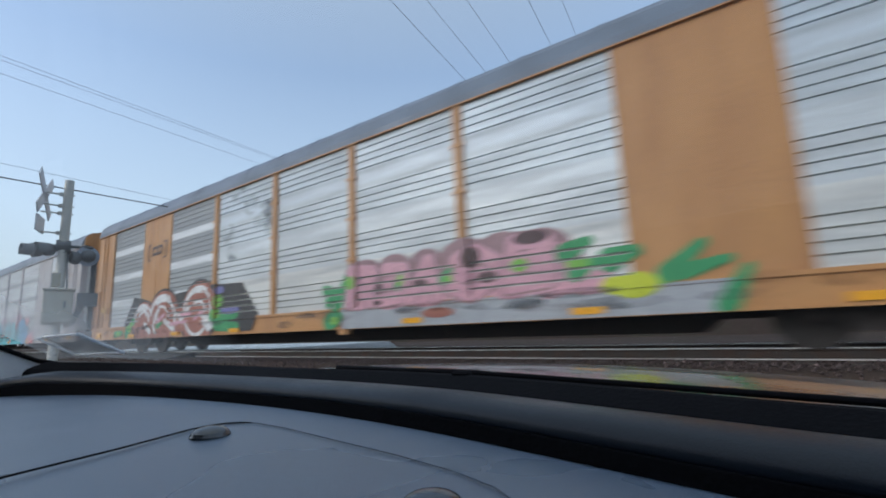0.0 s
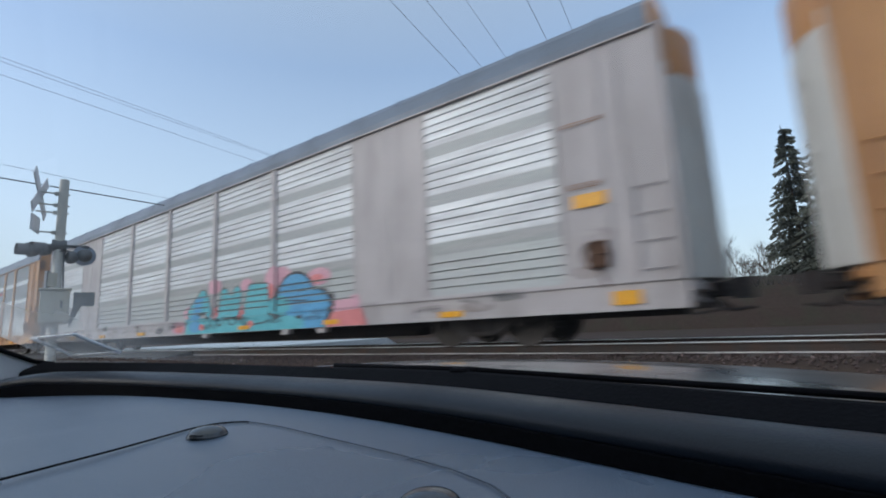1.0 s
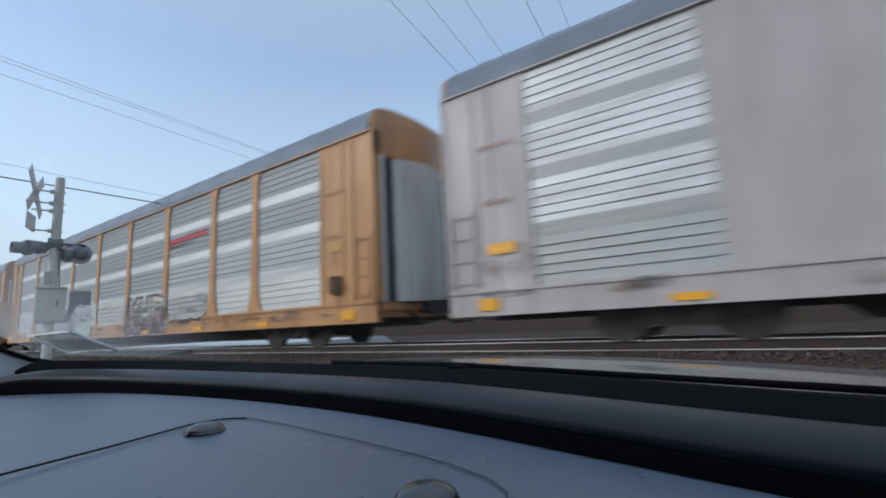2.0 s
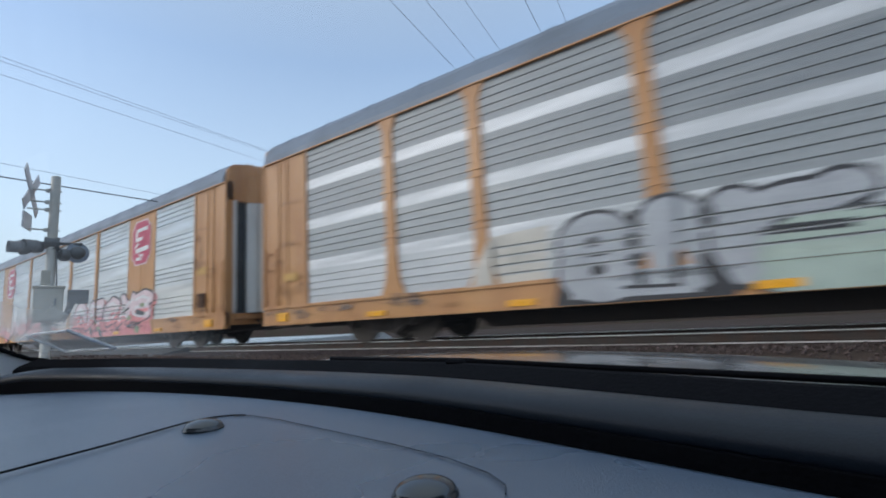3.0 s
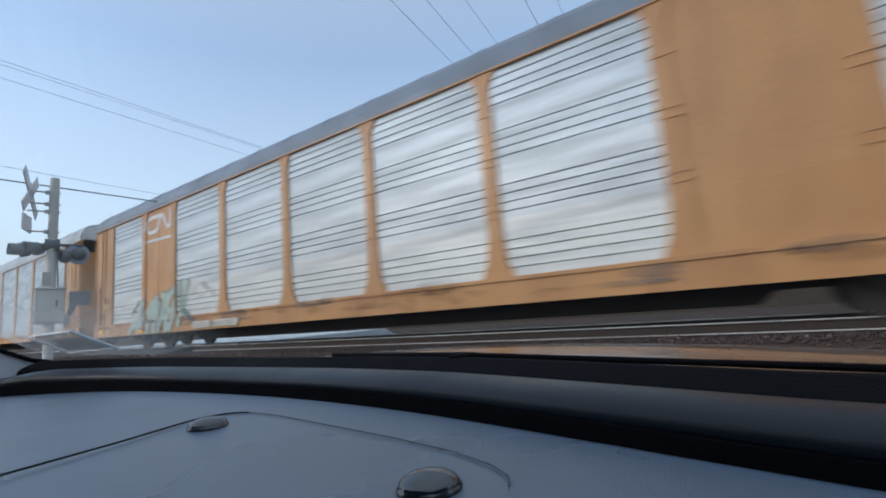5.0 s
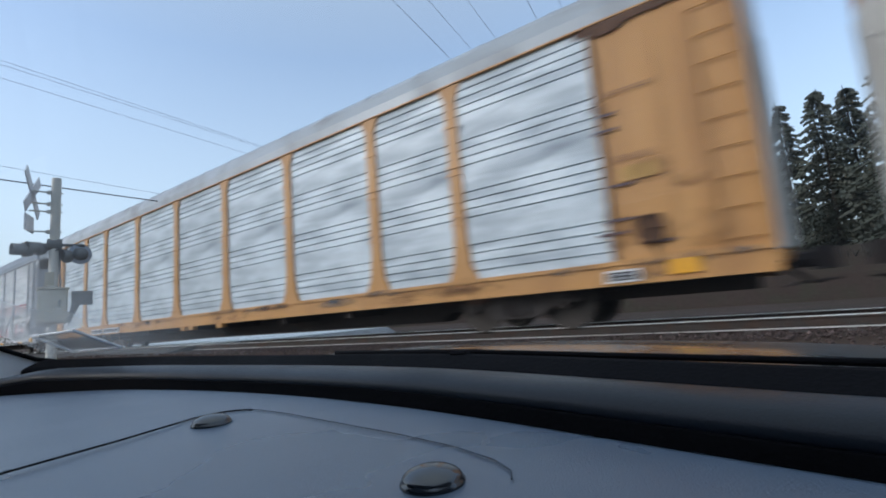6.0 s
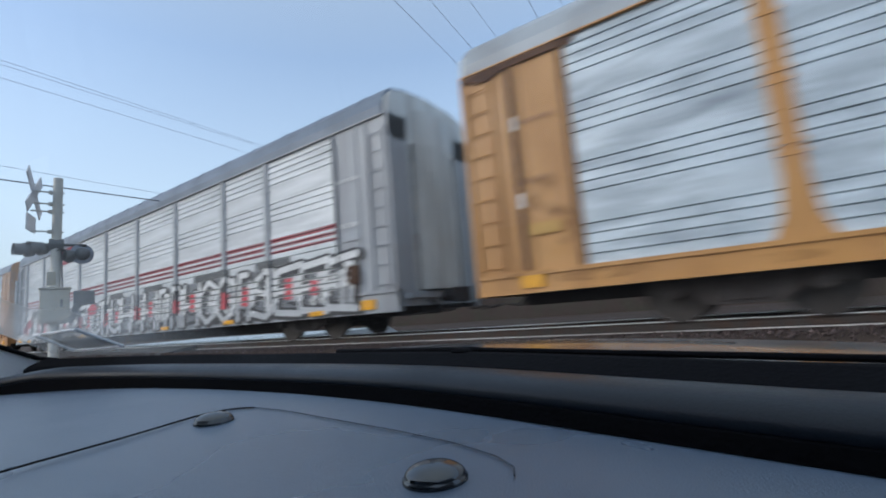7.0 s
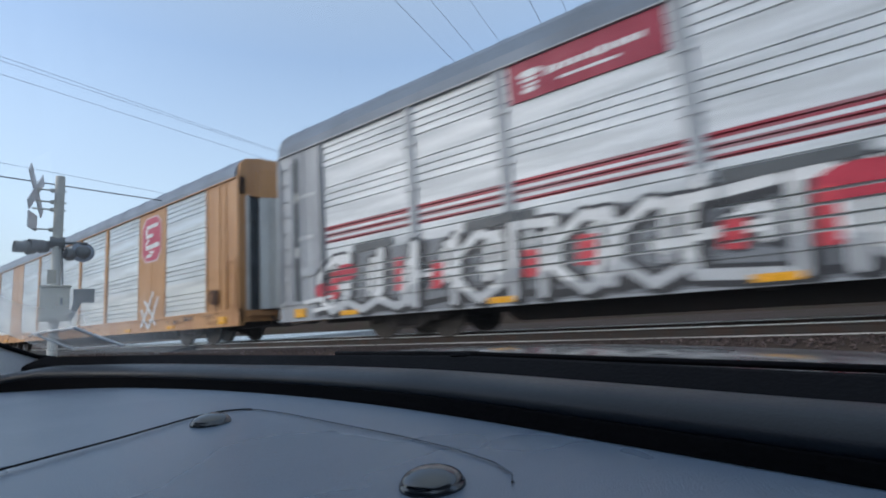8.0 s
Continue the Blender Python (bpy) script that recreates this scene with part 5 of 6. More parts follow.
def build_windscreen():
    glass = bpy.data.materials.new("windscreen_glass")
    glass.use_nodes = True
    nt = glass.node_tree
    nt.nodes.remove(nt.nodes["Principled BSDF"])
    tr, gl, mx = nt.nodes.new("ShaderNodeBsdfTransparent"), nt.nodes.new("ShaderNodeBsdfGlossy"), nt.nodes.new("ShaderNodeMixShader")
    tr.inputs[0].default_value = (0.97, 0.985, 0.98, 1)
    gl.inputs["Roughness"].default_value = 0.02
    mx.inputs[0].default_value = 0.05
    nt.links.new(tr.outputs[0], mx.inputs[1]), nt.links.new(gl.outputs[0], mx.inputs[2])
    # haze put into the glass as a pale film, densest far left, thinner low
    tc = nt.nodes.new("ShaderNodeTexCoord")
    sep = nt.nodes.new("ShaderNodeSeparateXYZ")
    nt.links.new(tc.outputs["Object"], sep.inputs[0])
    mr = nt.nodes.new("ShaderNodeMapRange")
    for k, v in enumerate((-0.72, -1.22, 0.01, 0.46)):
        mr.inputs[1 + k].default_value = v
    nt.links.new(sep.outputs[0], mr.inputs[0])
    nz = noise_tex(nt, tc.outputs["Object"], 3.0)
    ml = nt.nodes.new("ShaderNodeMath")
    ml.operation = "MULTIPLY"
    up = nt.nodes.new("ShaderNodeMapRange")
    for k, v in enumerate((EYE_Z - 0.04, EYE_Z + 0.04, 0.35, 1.0)):
        up.inputs[1 + k].default_value = v
    nt.links.new(sep.outputs[2], up.inputs[0])
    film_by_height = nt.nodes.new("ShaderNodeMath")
    film_by_height.operation = "MULTIPLY"
    nt.links.new(mr.outputs[0], film_by_height.inputs[0]), nt.links.new(up.outputs[0], film_by_height.inputs[1])
    nt.links.new(film_by_height.outputs[0], ml.inputs[0]), nt.links.new(ramp(nt, nz, [(0.2, (0.6,) * 3), (0.8, (1.3,) * 3)]), ml.inputs[1])
    haze_film, m2 = nt.nodes.new("ShaderNodeBsdfTranslucent"), nt.nodes.new("ShaderNodeMixShader")
    haze_film.inputs[0].default_value = (0.75, 0.75, 0.74, 1)
    nt.links.new(ml.outputs[0], m2.inputs[0]), nt.links.new(mx.outputs[0], m2.inputs[1]), nt.links.new(haze_film.outputs[0], m2.inputs[2])
    nt.links.new(m2.outputs[0], nt.nodes["Material Output"].inputs[0])
    bm = bmesh.new()
    rows = []
    for k in range(21):
        x = -1.32 + 1.7 * k / 20
        base = dash_edge(x) + 0.15 + 0.12 * min(max((-0.95 - x) / 0.35, 0.0), 1.0)
        rows.append([bm.verts.new((x, base - 0.9 * s, EYE_Z - 0.054 + lift(x) * (1 - s) + 0.55 * s)) for s in (0.0, 0.5, 1.0)])
    for a, b in zip(rows, rows[1:]):
        for i in range(2):
            bm.faces.new((a[i], b[i], b[i + 1], a[i + 1]))
    ws = part("windscreen", bm, glass, CAR, "raked clear glass with a pale haze film", smooth=True)
    ws.visible_shadow = False
    # clear sleeve with a pale rim, stuck low on the glass
    rim = surface("pale_plastic_rim", (0.85, 0.87, 0.9), 0.4, bump=0)
    c = [Vector(v) * 0.8 for v in ((-1.644, 0.376, 0.022), (-1.309, 0.373, 0.024), (-1.269, 0.452, -0.022), (-1.63, 0.463, -0.028))]
    sleeve = thing("sticker_sleeve", "clear plastic sleeve with pale rim on the windscreen", "sticker")
    for p, q in zip(c, c[1:] + c[:1]):
        bm = bmesh.new()
        rod(bm, EYE_V + p, EYE_V + q, 0.003, 6)
        part("rim", bm, rim, sleeve)
    film = bpy.data.materials.new("clear_film")
    film.use_nodes = True
    nt = film.node_tree
    nt.nodes.remove(nt.nodes["Principled BSDF"])
    tr, df, mx = nt.nodes.new("ShaderNodeBsdfTransparent"), nt.nodes.new("ShaderNodeBsdfDiffuse"), nt.nodes.new("ShaderNodeMixShader")
    df.inputs[0].default_value = (0.75, 0.78, 0.8, 1)
    mx.inputs[0].default_value = 0.5
    nt.links.new(tr.outputs[0], mx.inputs[1]), nt.links.new(df.outputs[0], mx.inputs[2])
    nt.links.new(mx.outputs[0], nt.nodes["Material Output"].inputs[0])
    bm = bmesh.new()
    bm.faces.new([bm.verts.new(EYE_V + p) for p in c])
    part("film", bm, film, sleeve, "slightly milky clear film")
    # light pillar trim where the glass meets the dash
    bm = bmesh.new()
    slab(bm, [(0.0, 0.1), (0.14, 0.045), (0.26, -0.014), (0.3, -0.033), (0.334, -0.05), (0.32, -0.054), (0.263, -0.064), (0.14, -0.085), (0.0, -0.11)], "x", -1.34, -1.3)
    bmesh.ops.translate(bm, verts=bm.verts, vec=(0, 0, EYE_Z))
    bmesh.ops.bevel(bm, geom=list(bm.edges), offset=0.003, segments=2, affect="EDGES")
    part("pillar_trim", bm, M_TRIM, CAR, "light grey moulded trim")
    bm = bmesh.new()
    line = [Vector((-1.297, y, EYE_Z + z)) for y, z in ((0.0, 0.112), (0.14, 0.054), (0.258, -0.008), (0.282, -0.02), (0.305, -0.031), (0.335, -0.038))] + [Vector((-1.2, 0.31, EYE_Z - 0.035))]
    for a, b in zip(line, line[1:]):
        rod(bm, a, b, 0.0045, 8)
    part("glass_seal", bm, M_BLK, CAR, "black rubber seal")


def build_wiper():
    bm = bmesh.new()
    p = [Vector((-0.62, 0.535, EYE_Z - 0.053)), Vector((-0.3, 0.47, EYE_Z - 0.049)), Vector((0.1, 0.39, EYE_Z - 0.054))]
    rod(bm, p[0], p[1], 0.0035, 8), rod(bm, p[1], p[2], 0.0028, 8)
    wip = part("wiper", bm, M_BLK, CAR, "black wiper arm")
    bm = bmesh.new()
    box(bm, -0.33, -0.305, 0.452, 0.466, EYE_Z - 0.052, EYE_Z - 0.046)
    bmesh.ops.bevel(bm, geom=list(bm.edges), offset=0.003, segments=1, affect="EDGES")
    part("washer_nozzle", bm, M_BLK, wip, "small black washer nozzle")


M_SEAM = surface("dark_vinyl_seam", (0.06, 0.08, 0.115), 0.5, scale=30, grain=900, bump=0.0)


def build_seam(dash):
    """Moulded cover line on the dash: a straight flank, a rounded corner and a long far side."""
    z = EYE_Z - 0.0845
    pts = [Vector((-0.43 - 0.004, 0.06, z)), Vector((-0.462, 0.165, z)), Vector((-0.487, 0.235, z))]
    for k in range(7):
        a = radians(180 - 15 * k)
        pts.append(Vector((-0.452 + 0.037 * math.cos(a), 0.252 + 0.033 * math.sin(a), z)))
    pts += [Vector((-0.404, 0.283, z)), Vector((-0.24, 0.26, z)), Vector((-0.183, 0.249, z)), Vector((-0.145, 0.235, z)), Vector((-0.128, 0.223, z)), Vector((-0.122, 0.212, z))]
    for run, r, mat in ((pts[:9], 0.0009, M_BLK), (pts[8:], 0.0005, M_SEAM)):
        bm = bmesh.new()
        for p, q in zip(run, run[1:]):
            rod(bm, p, q, r, 5)
        part("cover_seam", bm, mat, dash, "fine seam of a moulded cover")


EYE_V = Vector((0, 0, EYE_Z))
build_seam(build_dash())
build_car_shell()
build_windscreen()
build_wiper()

# ---- crossing signal ----
M_ALU = surface("weathered_aluminium", (0.56, 0.545, 0.49), 0.5, 0.0, dirt=(0.5, 0.5, 0.49), dirt_amount=0.5, scale=5)
M_BOX = surface("cream_steel_case", (0.43, 0.41, 0.33), 0.6, dirt=(0.36, 0.33, 0.27), dirt_amount=0.5, scale=4, stretch=(2, 2, 0.5))
M_HOODB = surface("black_lamp_hood", (0.13, 0.135, 0.14), 0.5, dirt=(0.05, 0.05, 0.05), scale=6)


def build_signal():
    az, dist = radians(-75.7), 10.0
    base = pose(dist * math.sin(az), dist * math.cos(az), GROUND, 0, 0, 75.7)
    sig = thing("crossing_signal", "railway crossing signal mast with crossbuck, lamps and case", "crossing signal", m=base)
    up = EYE_Z - GROUND
    top = up + dist * math.tan(radians(15.4))
    arm = up + dist * math.tan(radians(9.2))
    bm = bmesh.new()
    lathe(bm, [(0.2, 0.0), (0.2, 0.05), (0.1, 0.12), (0.07, 0.14), (0.068, arm), (0.066, top), (0.02, top + 0.02)], "z", (0, 0, 0), 16)
    mast = part("mast", bm, M_ALU, sig, "aluminium tube mast", smooth=False)
    # crossbuck, edge-on to the viewer, on brackets
    zc = top - 0.3
    for tilt in (38, -38):
        bm = bmesh.new()
        box(bm, -0.5, 0.5, -0.008, 0.008, -0.09, 0.09)
        bmesh.ops.transform(bm, matrix=pose(-0.3, -0.05, zc, 0, 0, 0) @ pose(0, 0, 0, 0, 0, 79) @ pose(0, 0, 0, 0, tilt, 0), verts=bm.verts)
        part("crossbuck_blade", bm, M_WHITEB, sig, "white reflective blade")
    bm = bmesh.new()
    box(bm, -0.22, 0.22, -0.01, 0.01, -0.13, 0.13)
    bmesh.ops.transform(bm, matrix=pose(-0.33, -0.05, top - 0.8, 0, 0, 78), verts=bm.verts)
    part("track_count_plate", bm, M_WHITEB, sig, "small white plate")
    for dz in (0.25, 0.45, 0.58, 0.92):
        bm = bmesh.new()
        rod(bm, (-0.34, -0.03, top - dz), (0.09, 0.0, top - dz), 0.014, 6)
        rod(bm, (-0.09, 0, top - dz - 0.03), (-0.09, 0, top - dz + 0.03), 0.03, 8)
        part("bracket", bm, M_ALU, sig)
    bm = bmesh.new()
    rod(bm, (-0.42, 0, arm), (0.4, 0, arm), 0.024, 10)
    rod(bm, (-0.1, 0, arm), (0.1, 0, arm), 0.1, 12)
    part("cross_arm", bm, M_HOODB, sig)

    def lamp(x, z, turn, backed):
        bm = bmesh.new()
        lathe(bm, [(0.03, 0.16), (0.1, 0.135), (0.13, 0.05), (0.135, 0.0), (0.12, -0.02)], "y", (0, 0, 0), 20)
        bmesh.ops.transform(bm, matrix=pose(x, 0, z, 0, 0, turn) @ Matrix.Scale(0.82, 4), verts=bm.verts)
        head = part("lamp_head", bm, M_HOODB, sig, "black round lamp housing", smooth=True)
        bm = bmesh.new()
        n = 14
        arc = [(-2.3 + 4.6 * k / n) for k in range(n + 1)]
        rows = [[bm.verts.new((0.13 * math.sin(a), -0.02 - d, 0.13 * math.cos(a))) for a in arc] for d in (0.0, 0.17)]
        rows += [[bm.verts.new((0.124 * math.sin(a), -0.02 - d, 0.124 * math.cos(a))) for a in arc] for d in (0.17, 0.0)]
        for r, s in zip(rows, rows[1:]):
            for i in range(n):
                bm.faces.new((r[i], r[i + 1], s[i + 1], s[i]))
        bmesh.ops.transform(bm, matrix=pose(x, 0, z, 0, 0, turn) @ Matrix.Scale(0.82, 4), verts=bm.verts)
        part("hood", bm, M_HOODB, head, smooth=True)
        if backed:
            bm = bmesh.new()
            lathe(bm, [(0.21, -0.01), (0.21, 0.004), (0.1, 0.012)], "y", (0, 0, 0), 28)
            bmesh.ops.transform(bm, matrix=pose(x, 0, z, 0, 0, turn) @ Matrix.Scale(0.82, 4), verts=bm.verts)
            part("backboard", bm, M_DISC, head, "round grey-blue target board")
    lamp(-0.22, arm - 0.07, -60, False)
    lamp(-0.38, arm - 0.1, -74, False)
    lamp(0.16, arm - 0.19, -40, False)
    lamp(0.34, arm - 0.15, 196, True)
    zb = up + dist * math.tan(radians(3.4))
    bm = bmesh.new()
    box(bm, -0.19, 0.19, -0.16, 0.2, zb - 0.27, zb + 0.27)
    box(bm, -0.21, 0.21, -0.19, 0.22, zb + 0.27, zb + 0.3)
    bmesh.ops.bevel(bm, geom=[e for e in bm.edges], offset=0.012, segments=1, affect="EDGES")
    case = part("junction_case", bm, M_BOX, sig, "cream steel case on the mast")
    bm = bmesh.new()
    box(bm, -0.17, 0.17, -0.175, -0.16, zb - 0.24, zb + 0.24)
    part("door", bm, M_BOX, case)
    bm = bmesh.new()
    box(bm, 0.07, 0.1, -0.19, -0.175, zb - 0.02, zb + 0.1)
    part("latch", bm, M_HOODB, case)
    bm = bmesh.new()
    box(bm, 0.24, 0.52, -0.1, 0.14, zb + 0.02, zb + 0.24)
    slab(bm, [(0.19, zb - 0.2), (0.25, zb + 0.04), (0.36, zb + 0.04), (0.21, zb - 0.33)], "y", -0.05, 0.08)
    part("gate_drive", bm, M_HOODB, sig, "dark gate mechanism")
    bm = bmesh.new()
    box(bm, -0.11, 0.01, -0.1, 0.1, zb + 0.34, zb + 0.56)
    box(bm, -0.09, -0.01, -0.12, -0.1, zb + 0.4, zb + 0.43)
    box(bm, -0.09, -0.01, -0.12, -0.1, zb + 0.48, zb + 0.51)
    part("bell_case", bm, M_BOX, sig)
    bm = bmesh.new()
    rod(bm, (0.1, -0.08, zb + 0.1), (0.06, -0.04, arm), 0.012, 6)
    part("conduit", bm, M_HOODB, sig)


M_WHITEB = surface("white_reflective_sheet", (0.7, 0.7, 0.72), 0.45, dirt=(0.5, 0.5, 0.5), scale=6)
M_DISC = surface("grey_blue_board", (0.3, 0.34, 0.4), 0.5, dirt=(0.2, 0.22, 0.25), scale=6)
build_signal()

# ---- overhead lines and pylon ----
M_WIRE = surface("dark_cable", (0.06, 0.065, 0.075), 0.6, bump=0)
M_STEEL = surface("pylon_steel", (0.1, 0.105, 0.12), 0.6, 0.4, dirt=(0.06, 0.06, 0.065), scale=2)
LINE_AZ = radians(-9.2)
ALONG = Vector((math.sin(LINE_AZ), math.cos(LINE_AZ), 0))
ACROSS = Vector((math.cos(LINE_AZ), -math.sin(LINE_AZ), 0))
EYE = Vector((0, 0, EYE_Z))
REACH, MID = 47.5, -10.2


def cable(a, b, sag, r, group, label):
    a, b = Vector(a), Vector(b)
    bm = bmesh.new()
    n = 16
    pts = [a.lerp(b, k / n) - Vector((0, 0, 4 * sag * (k / n) * (1 - k / n))) for k in range(n + 1)]
    for p, q in zip(pts, pts[1:]):
        rod(bm, p, q, r, 5)
    return solid("overhead_wire", bm, M_WIRE, label, "wire", group, smooth=True)


WIRES = [(-14.1, 20.1), (-14.1, 23.3), (-13.13, 26.35), (-6.3, 19.0), (-6.3, 26.3)]
for lat, hgt in WIRES:
    cable(EYE + ALONG * REACH + ACROSS * lat + Vector((0, 0, hgt)), EYE - ALONG * 90 + ACROSS * lat + Vector((0, 0, hgt)), 0.0, 0.017, "pylon line", "dark power cable strung from the pylon")
for az, ratio, hgt, r in ((-7.1, -2.05, 8.3, 0.006), (-6.4, -2.09, 8.2, 0.006), (-7.7, -2.185, 7.9, 0.006), (-6.2, -3.336, 5.2, 0.006), (-1.0, -3.70, 4.7, 0.02)):
    a = radians(az)
    d, s = Vector((math.sin(a), math.cos(a), 0)), Vector((math.cos(a), -math.sin(a), 0))
    p = EYE + s * ratio * hgt + Vector((0, 0, hgt))
    cable(p + d * 70, p - d * 50, 0.0, r, "roadside line", "thin dark roadside cable")


def build_pylon():
    c = EYE + ALONG * REACH + ACROSS * MID
    ground_z = -0.45
    py = thing("pylon", "tall dark steel lattice pylon with cross arms", "pylon", m=pose(c.x, c.y, ground_z, 0, 0, 9.2))
    H = 28.6

    def half(z):
        return 4.3 + (1.05 - 4.3) * min(z / 18.0, 1.0)
    for sx in (-1, 1):
        for sy in (-1, 1):
            bm = bmesh.new()
            rod(bm, (sx * half(0), sy * half(0), 0), (sx * half(18), sy * half(18), 18), 0.13, 4)
            rod(bm, (sx * half(18), sy * half(18), 18), (sx * 0.8, sy * 0.8, H), 0.11, 4)
            part("leg", bm, M_STEEL, py)
    levels = [0, 4.0, 7.5, 10.5, 13, 15.5, 18, 20, 21.8, 23.6, 25.4, 27.1, H]
    for z0, z1 in zip(levels, levels[1:]):
        a, b = (half(z0), half(z1)) if z1 <= 18 else (1.05, 1.0)
        bm = bmesh.new()
        for s in (-1, 1):
            rod(bm, (-a, s * a, z0), (b, s * b, z1), 0.055, 4), rod(bm, (a, s * a, z0), (-b, s * b, z1), 0.055, 4)
            rod(bm, (s * a, -a, z0), (s * b, b, z1), 0.055, 4), rod(bm, (s * a, a, z0), (s * b, -b, z1), 0.055, 4)
            rod(bm, (-b, s * b, z1), (b, s * b, z1), 0.05, 4), rod(bm, (s * b, -b, z1), (s * b, b, z1), 0.05, 4)
        part("bracing", bm, M_STEEL, py)
    for left, right in ((19.0, 18.0), (22.2, 21.6), (26.0, 25.2)):
        for s in (-1, 1):
            z = left if s < 0 else right
            bm = bmesh.new()
            for y in (-0.9, 0.9):
                rod(bm, (s * 0.9, y, z + 0.9), (s * 4.3, 0, z + 1.15), 0.06, 4)
                rod(bm, (s * 0.9, y, z + 2.0), (s * 4.3, 0, z + 1.2), 0.05, 4)
            rod(bm, (s * 2.6, -0.45, z + 1.0), (s * 2.6, 0.45, z + 1.0), 0.04, 4)
            arm = part("cross_arm", bm, M_STEEL, py)
            bm = bmesh.new()
            for k in range(9):
                lathe(bm, [(0.05, 0), (0.19, 0.02), (0.17, 0.07), (0.05, 0.09)], "z", (s * 4.3, -0.6 - 0.11 * k, z + 1.05 - 0.13 * k), 8)
            for k in range(7):
                lathe(bm, [(0.05, 0), (0.17, 0.02), (0.05, 0.09)], "z", (s * 4.3, -1.9 - 0.05 * k, z - 0.3 - 0.16 * k), 8)
            part("insulator", bm, M_HOODB, arm, "dark stacked disc insulator")


build_pylon()

# ---- trees and brush beyond the line ----
M_BARK = surface("dark_bark", (0.07, 0.058, 0.05), 0.9, dirt=(0.04, 0.036, 0.03), scale=6, bump=0.5)
M_NEEDLE = surface("dark_conifer_needles", (0.07, 0.08, 0.062), 0.8, dirt=(0.07, 0.06, 0.045), dirt_amount=0.6, scale=1.5, grain=8, bump=0.3)
M_TWIG = surface("brown_winter_twigs", (0.11, 0.09, 0.075), 0.9, dirt=(0.06, 0.05, 0.042), scale=2)
FARZ = -0.48


def conifer(x, y, h, seed, spread):
    rng = random.Random(seed)
    tree = thing("conifer", "dark green conifer with ragged drooping branches", "tree", "conifers beyond the line", m=pose(x, y, FARZ))
    bm = bmesh.new()
    rod(bm, (0, 0, 0), (rng.uniform(-0.2, 0.2), 0, h), 0.22, 8, 0.02)
    part("trunk", bm, M_BARK, tree)
    bm = bmesh.new()
    z = h * 0.1
    while z < h * 0.985:
        f = 1 - z / h
        for k in range(rng.randint(6, 9)):
            a = rng.uniform(0, 6.283)
            L = (h * spread * f ** 0.8 + 0.15) * rng.uniform(0.45, 1.15)
            d = Vector((math.cos(a), math.sin(a), 0))
            s = Vector((-d.y, d.x, 0))
            steps = max(3, int(L / 0.28))
            for j in range(steps):
                t = (j + 0.6) / steps
                p = d * L * t + Vector((0, 0, z - L * 0.35 * t * t))
                w = (0.12 + 0.34 * L * (1 - t) * 0.5) * rng.uniform(0.6, 1.3)
                for q in (-1, 1):
                    o = s * q * w + d * 0.2 + Vector((0, 0, -rng.uniform(0.1, 0.35)))
                    v = [bm.verts.new(p + e) for e in (Vector((0, 0, 0.05)), o * 0.6 + d * 0.16, o, o * 0.5 - d * 0.14)]
                    bm.faces.new(v)
        z += rng.uniform(0.16, 0.3)
    part("crown", bm, M_NEEDLE, tree, "ragged dark needles")


def bare_tree(x, y, h, seed):
    rng = random.Random(seed)
    tree = thing("bare_tree", "leafless winter tree with fine brown twigs", "tree", "bare trees beyond the line", m=pose(x, y, FARZ))
    limbs, twigs = bmesh.new(), bmesh.new()

    def grow(p, d, L, r, depth):
        q = p + d * L
        rod(limbs if depth < 2 else twigs, p, q, r, 6 if depth < 2 else 3, r * 0.66)
        if depth >= 5:
            return
        for _ in range(3 if depth > 0 else 5):
            nd = (d + Vector((rng.uniform(-0.75, 0.75), rng.uniform(-0.75, 0.75), rng.uniform(-0.15, 0.45)))).normalized()
            grow(p.lerp(q, rng.uniform(0.55, 1.0)), nd, L * rng.uniform(0.55, 0.8), max(r * 0.6, 0.012), depth + 1)
    grow(Vector((0, 0, 0)), Vector((0, 0, 1)), h * 0.34, 0.11, 0)
    part("trunk", limbs, M_BARK, tree)
    part("crown", twigs, M_TWIG, tree, "fine bare twigs")


def at_az(az, dist):
    return dist * math.sin(radians(az)), dist * math.cos(radians(az))


CONIFERS = [(1.8, 45, 15.4, 1, 0.2), (4.7, 43, 15.0, 2, 0.27), (7.0, 46, 15.6, 3, 0.29), (10.4, 40, 16.5, 4, 0.29)]
BARE = [(-4.6, 50, 9.3, 1), (-1.4, 48, 8.6, 2), (-9.0, 56, 7.6, 3), (0.4, 50, 7.5, 4), (-2.9, 55, 8.0, 5)]
for az, dist, h, seed, spread in CONIFERS:
    conifer(*at_az(az, dist), h, seed, spread)
for az, dist, h, seed in BARE:
    bare_tree(*at_az(az, dist), h, seed)


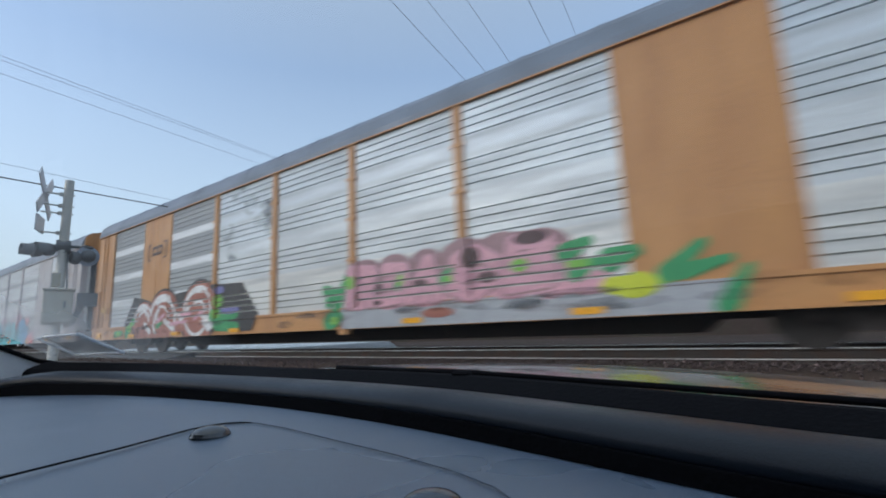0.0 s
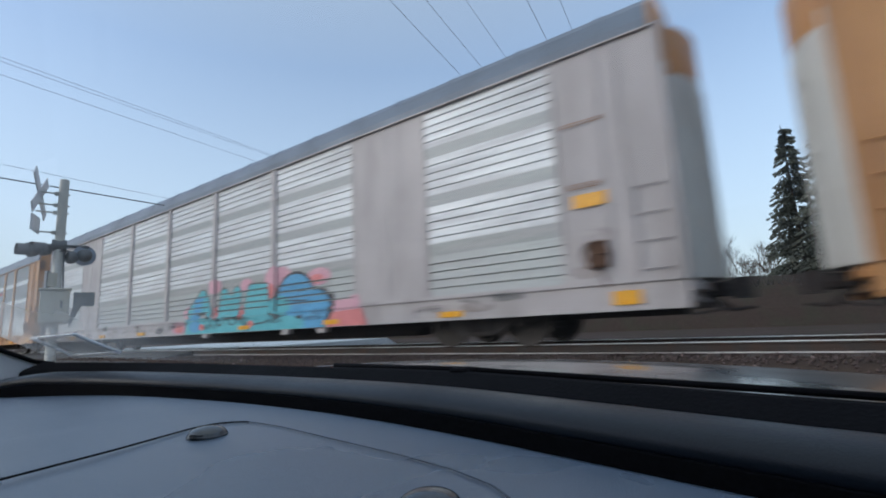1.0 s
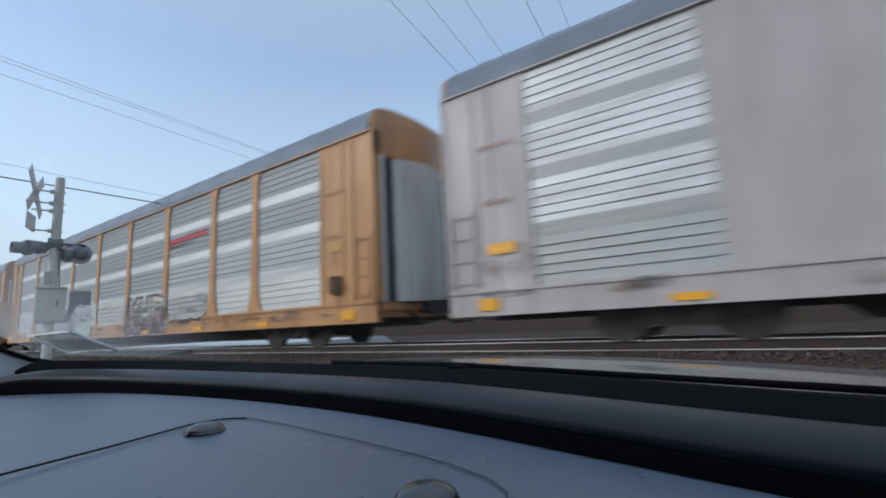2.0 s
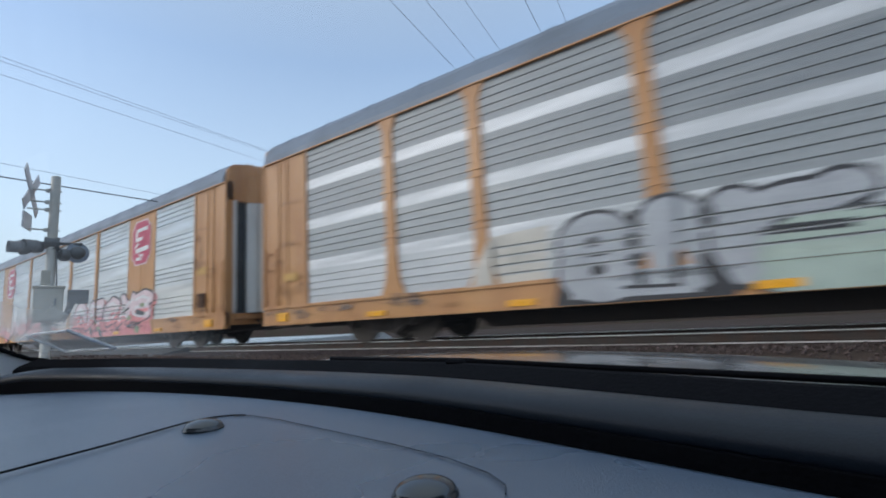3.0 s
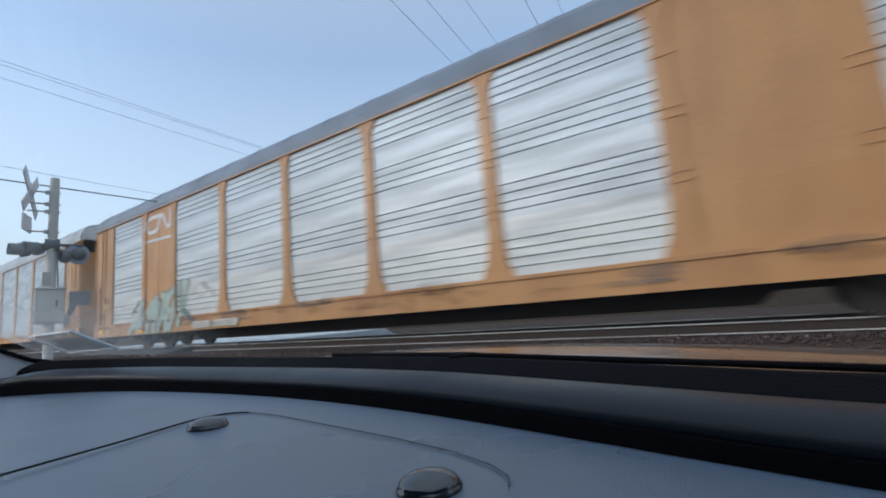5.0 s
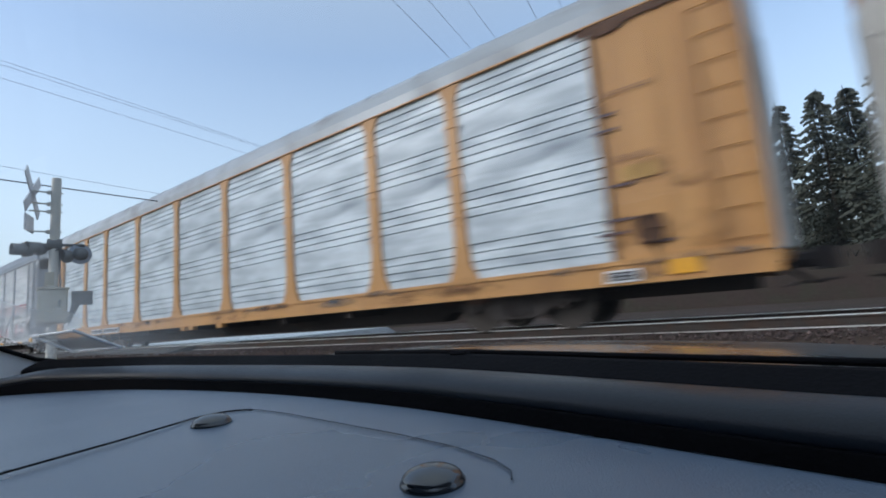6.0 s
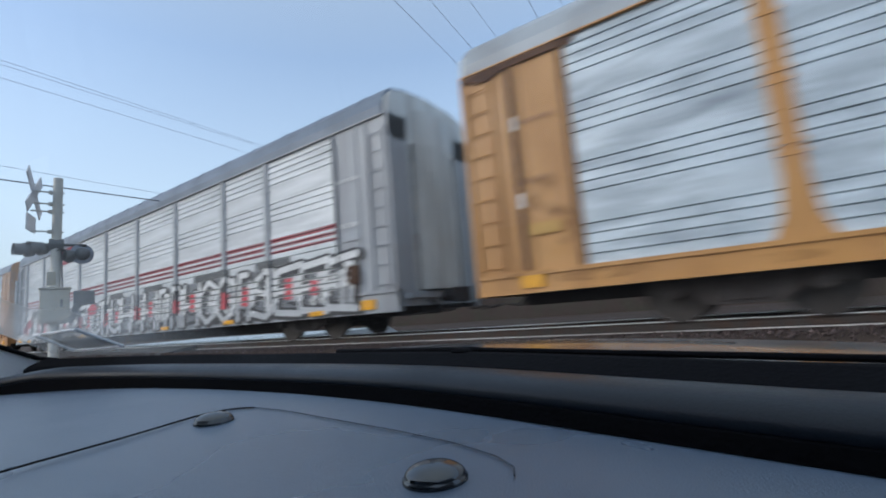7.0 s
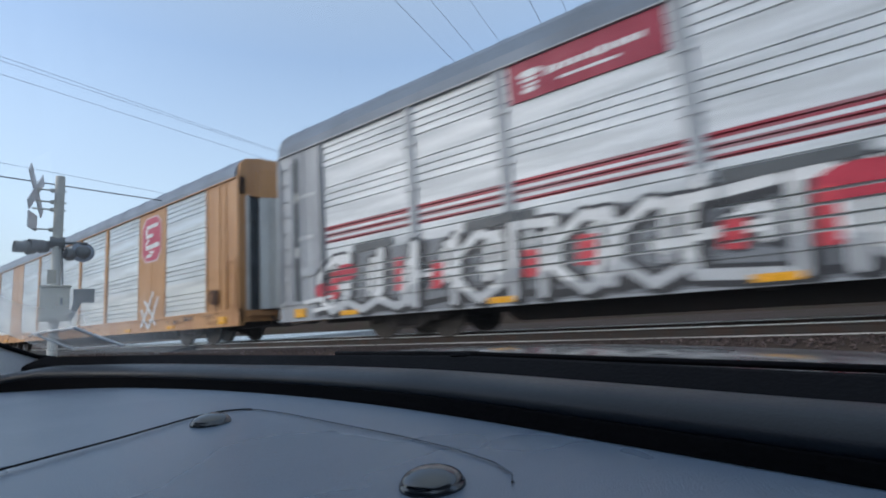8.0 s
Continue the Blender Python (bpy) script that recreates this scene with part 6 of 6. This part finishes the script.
def build_brush():
    rng = random.Random(5)
    bm = bmesh.new()
    for k in range(11000):
        x = rng.uniform(-75, 30)
        y = rng.uniform(33.5, 37.5)
        top = 0.5 + 0.6 * noise.noise((x * 0.2, y * 0.3, 0)) + rng.uniform(-0.4, 0.5)
        p = Vector((x, y, 1.5))
        q = p + Vector((rng.uniform(-0.5, 0.5), rng.uniform(-0.4, 0.4), top))
        w = rng.uniform(0.008, 0.035)
        m = p.lerp(q, 0.5)
        v = [bm.verts.new(e) for e in (p - Vector((w, 0, 0)), p + Vector((w, 0, 0)), m + Vector((w * 1.5, 0.05, 0)), q, m - Vector((w * 1.5, 0.05, 0)))]
        bm.faces.new(v)
    solid("brush", bm, M_TWIG, "brown leafless brush along the far side of the line", "brush", kind="stuff")
    bm = bmesh.new()
    n = 120
    rows = []
    for j, (y, z) in enumerate(((31, FARZ), (33, 1.6), (36, 2.5), (42, 1.6), (60, FARZ))):
        rows.append([bm.verts.new((-110 + 200 * i / n, y + noise.noise((i * 0.3, j, 2)), z + (0.35 * noise.noise((i * 0.35, j, 0)) if 0 < j < 4 else 0))) for i in range(n + 1)])
    for a, b in zip(rows, rows[1:]):
        for i in range(n):
            bm.faces.new((a[i], a[i + 1], b[i + 1], b[i]))
    solid("bank", bm, surface("scrubby_bank", (0.055, 0.04, 0.033), 0.95, dirt=(0.05, 0.05, 0.035), dirt_amount=0.8, scale=0.8, grain=6, bump=0.8, spec=0.06),
          "low scrubby earth bank beyond the line", "bank", kind="structure", smooth=True)


build_brush()

# ---- ballast and crossing ----
def build_ballast():
    stone_mat = surface("grey_brown_ballast", (0.105, 0.08, 0.075), 0.9, dirt=(0.08, 0.058, 0.052), dirt_amount=0.7, scale=1.2, grain=60, bump=0.3, spec=0.15)
    nt = stone_mat.node_tree
    geo = nt.nodes.new("ShaderNodeNewGeometry")
    bs = nt.nodes["Principled BSDF"]
    src = bs.inputs["Base Color"].links[0].from_socket
    nt.links.new(mixed(nt, 1.0, src, ramp(nt, geo.outputs["Random Per Island"], [(0, (0.75, 0.72, 0.7)), (0.9, (1.1, 1.06, 1.03)), (0.97, (1.3, 1.3, 1.3)), (1, (2.8, 2.8, 2.8))]), "MULTIPLY"), bs.inputs["Base Color"])
    rng = random.Random(11)
    verts, faces = [], []
    c = sum(RAIL_Y) / 2
    for k in range(26000):
        x = -26 + 34 * rng.random() ** 0.8
        y = rng.uniform(c - 5.2, c + 2.6)
        if min(abs(y - r) for r in RAIL_Y) < 0.09:
            continue
        r = rng.uniform(0.014, 0.03) if y > c - 3.2 or rng.random() < 0.7 else rng.uniform(0.02, 0.036)
        z = ground_height(x, y) - 0.025 + r * 0.4
        i = len(verts)
        for dx, dy, dz in ((1, 0, 0), (-1, 0.2, 0), (0.1, 1, 0), (-0.1, -1, 0), (0.2, 0.1, 0.8), (0, 0, -0.8)):
            verts.append((x + r * (dx + rng.uniform(-0.35, 0.35)), y + r * (dy + rng.uniform(-0.35, 0.35)), z + r * (dz + rng.uniform(-0.2, 0.2))))
        for a, b in ((0, 2), (2, 1), (1, 3), (3, 0)):
            faces += [(i + a, i + b, i + 4), (i + b, i + a, i + 5)]
    me = bpy.data.meshes.new("ballast")
    me.from_pydata(verts, [], faces)
    me.materials.append(stone_mat)
    tagged(new("ballast", me), "grey and brown broken stone ballast", "ballast", kind="stuff")


build_ballast()


def build_crossing():
    mat = surface("pale_crossing_concrete", (0.6, 0.61, 0.62), 0.3, dirt=(0.3, 0.3, 0.3), dirt_amount=0.4, scale=2, grain=50, bump=0.1)
    cr = thing("crossing_surface", "pale smooth concrete crossing panels between the rails", "crossing", kind="structure")
    for i in range(9):
        bm = bmesh.new()
        x = -16.2 - 2.6 * i
        box(bm, x - 2.57, x, RAIL_Y[0] + 0.1, RAIL_Y[1] - 0.1, -0.2, 0.012)
        part("panel", bm, mat, cr)
    bm = bmesh.new()
    slab(bm, [(RAIL_Y[1] + 0.1, -0.2), (RAIL_Y[1] + 0.1, 0.0), (RAIL_Y[1] + 6.0, 0.0), (RAIL_Y[1] + 7.0, -0.5)], "x", -30, -14.6)
    part("far_apron", bm, mat, cr, "pale concrete apron")
    bm = bmesh.new()
    slab(bm, [(RAIL_Y[0] - 4.2, GROUND + 0.02), (RAIL_Y[0] - 0.1, -0.012), (RAIL_Y[0] - 0.1, -0.3), (RAIL_Y[0] - 4.2, GROUND - 0.2)], "x", -36, -16.6)
    part("approach", bm, surface("worn_asphalt", (0.07, 0.07, 0.072), 0.85, scale=3, bump=0.4), cr, "worn asphalt ramp")


build_crossing()



def motions():
    for u, car in CARS:
        walk(car, [(t, pose(u + SPEED * (t - 6.5), FACE, 0)) for t in (0.0, 2.0, 4.0, 6.0, 8.0)])


motions()
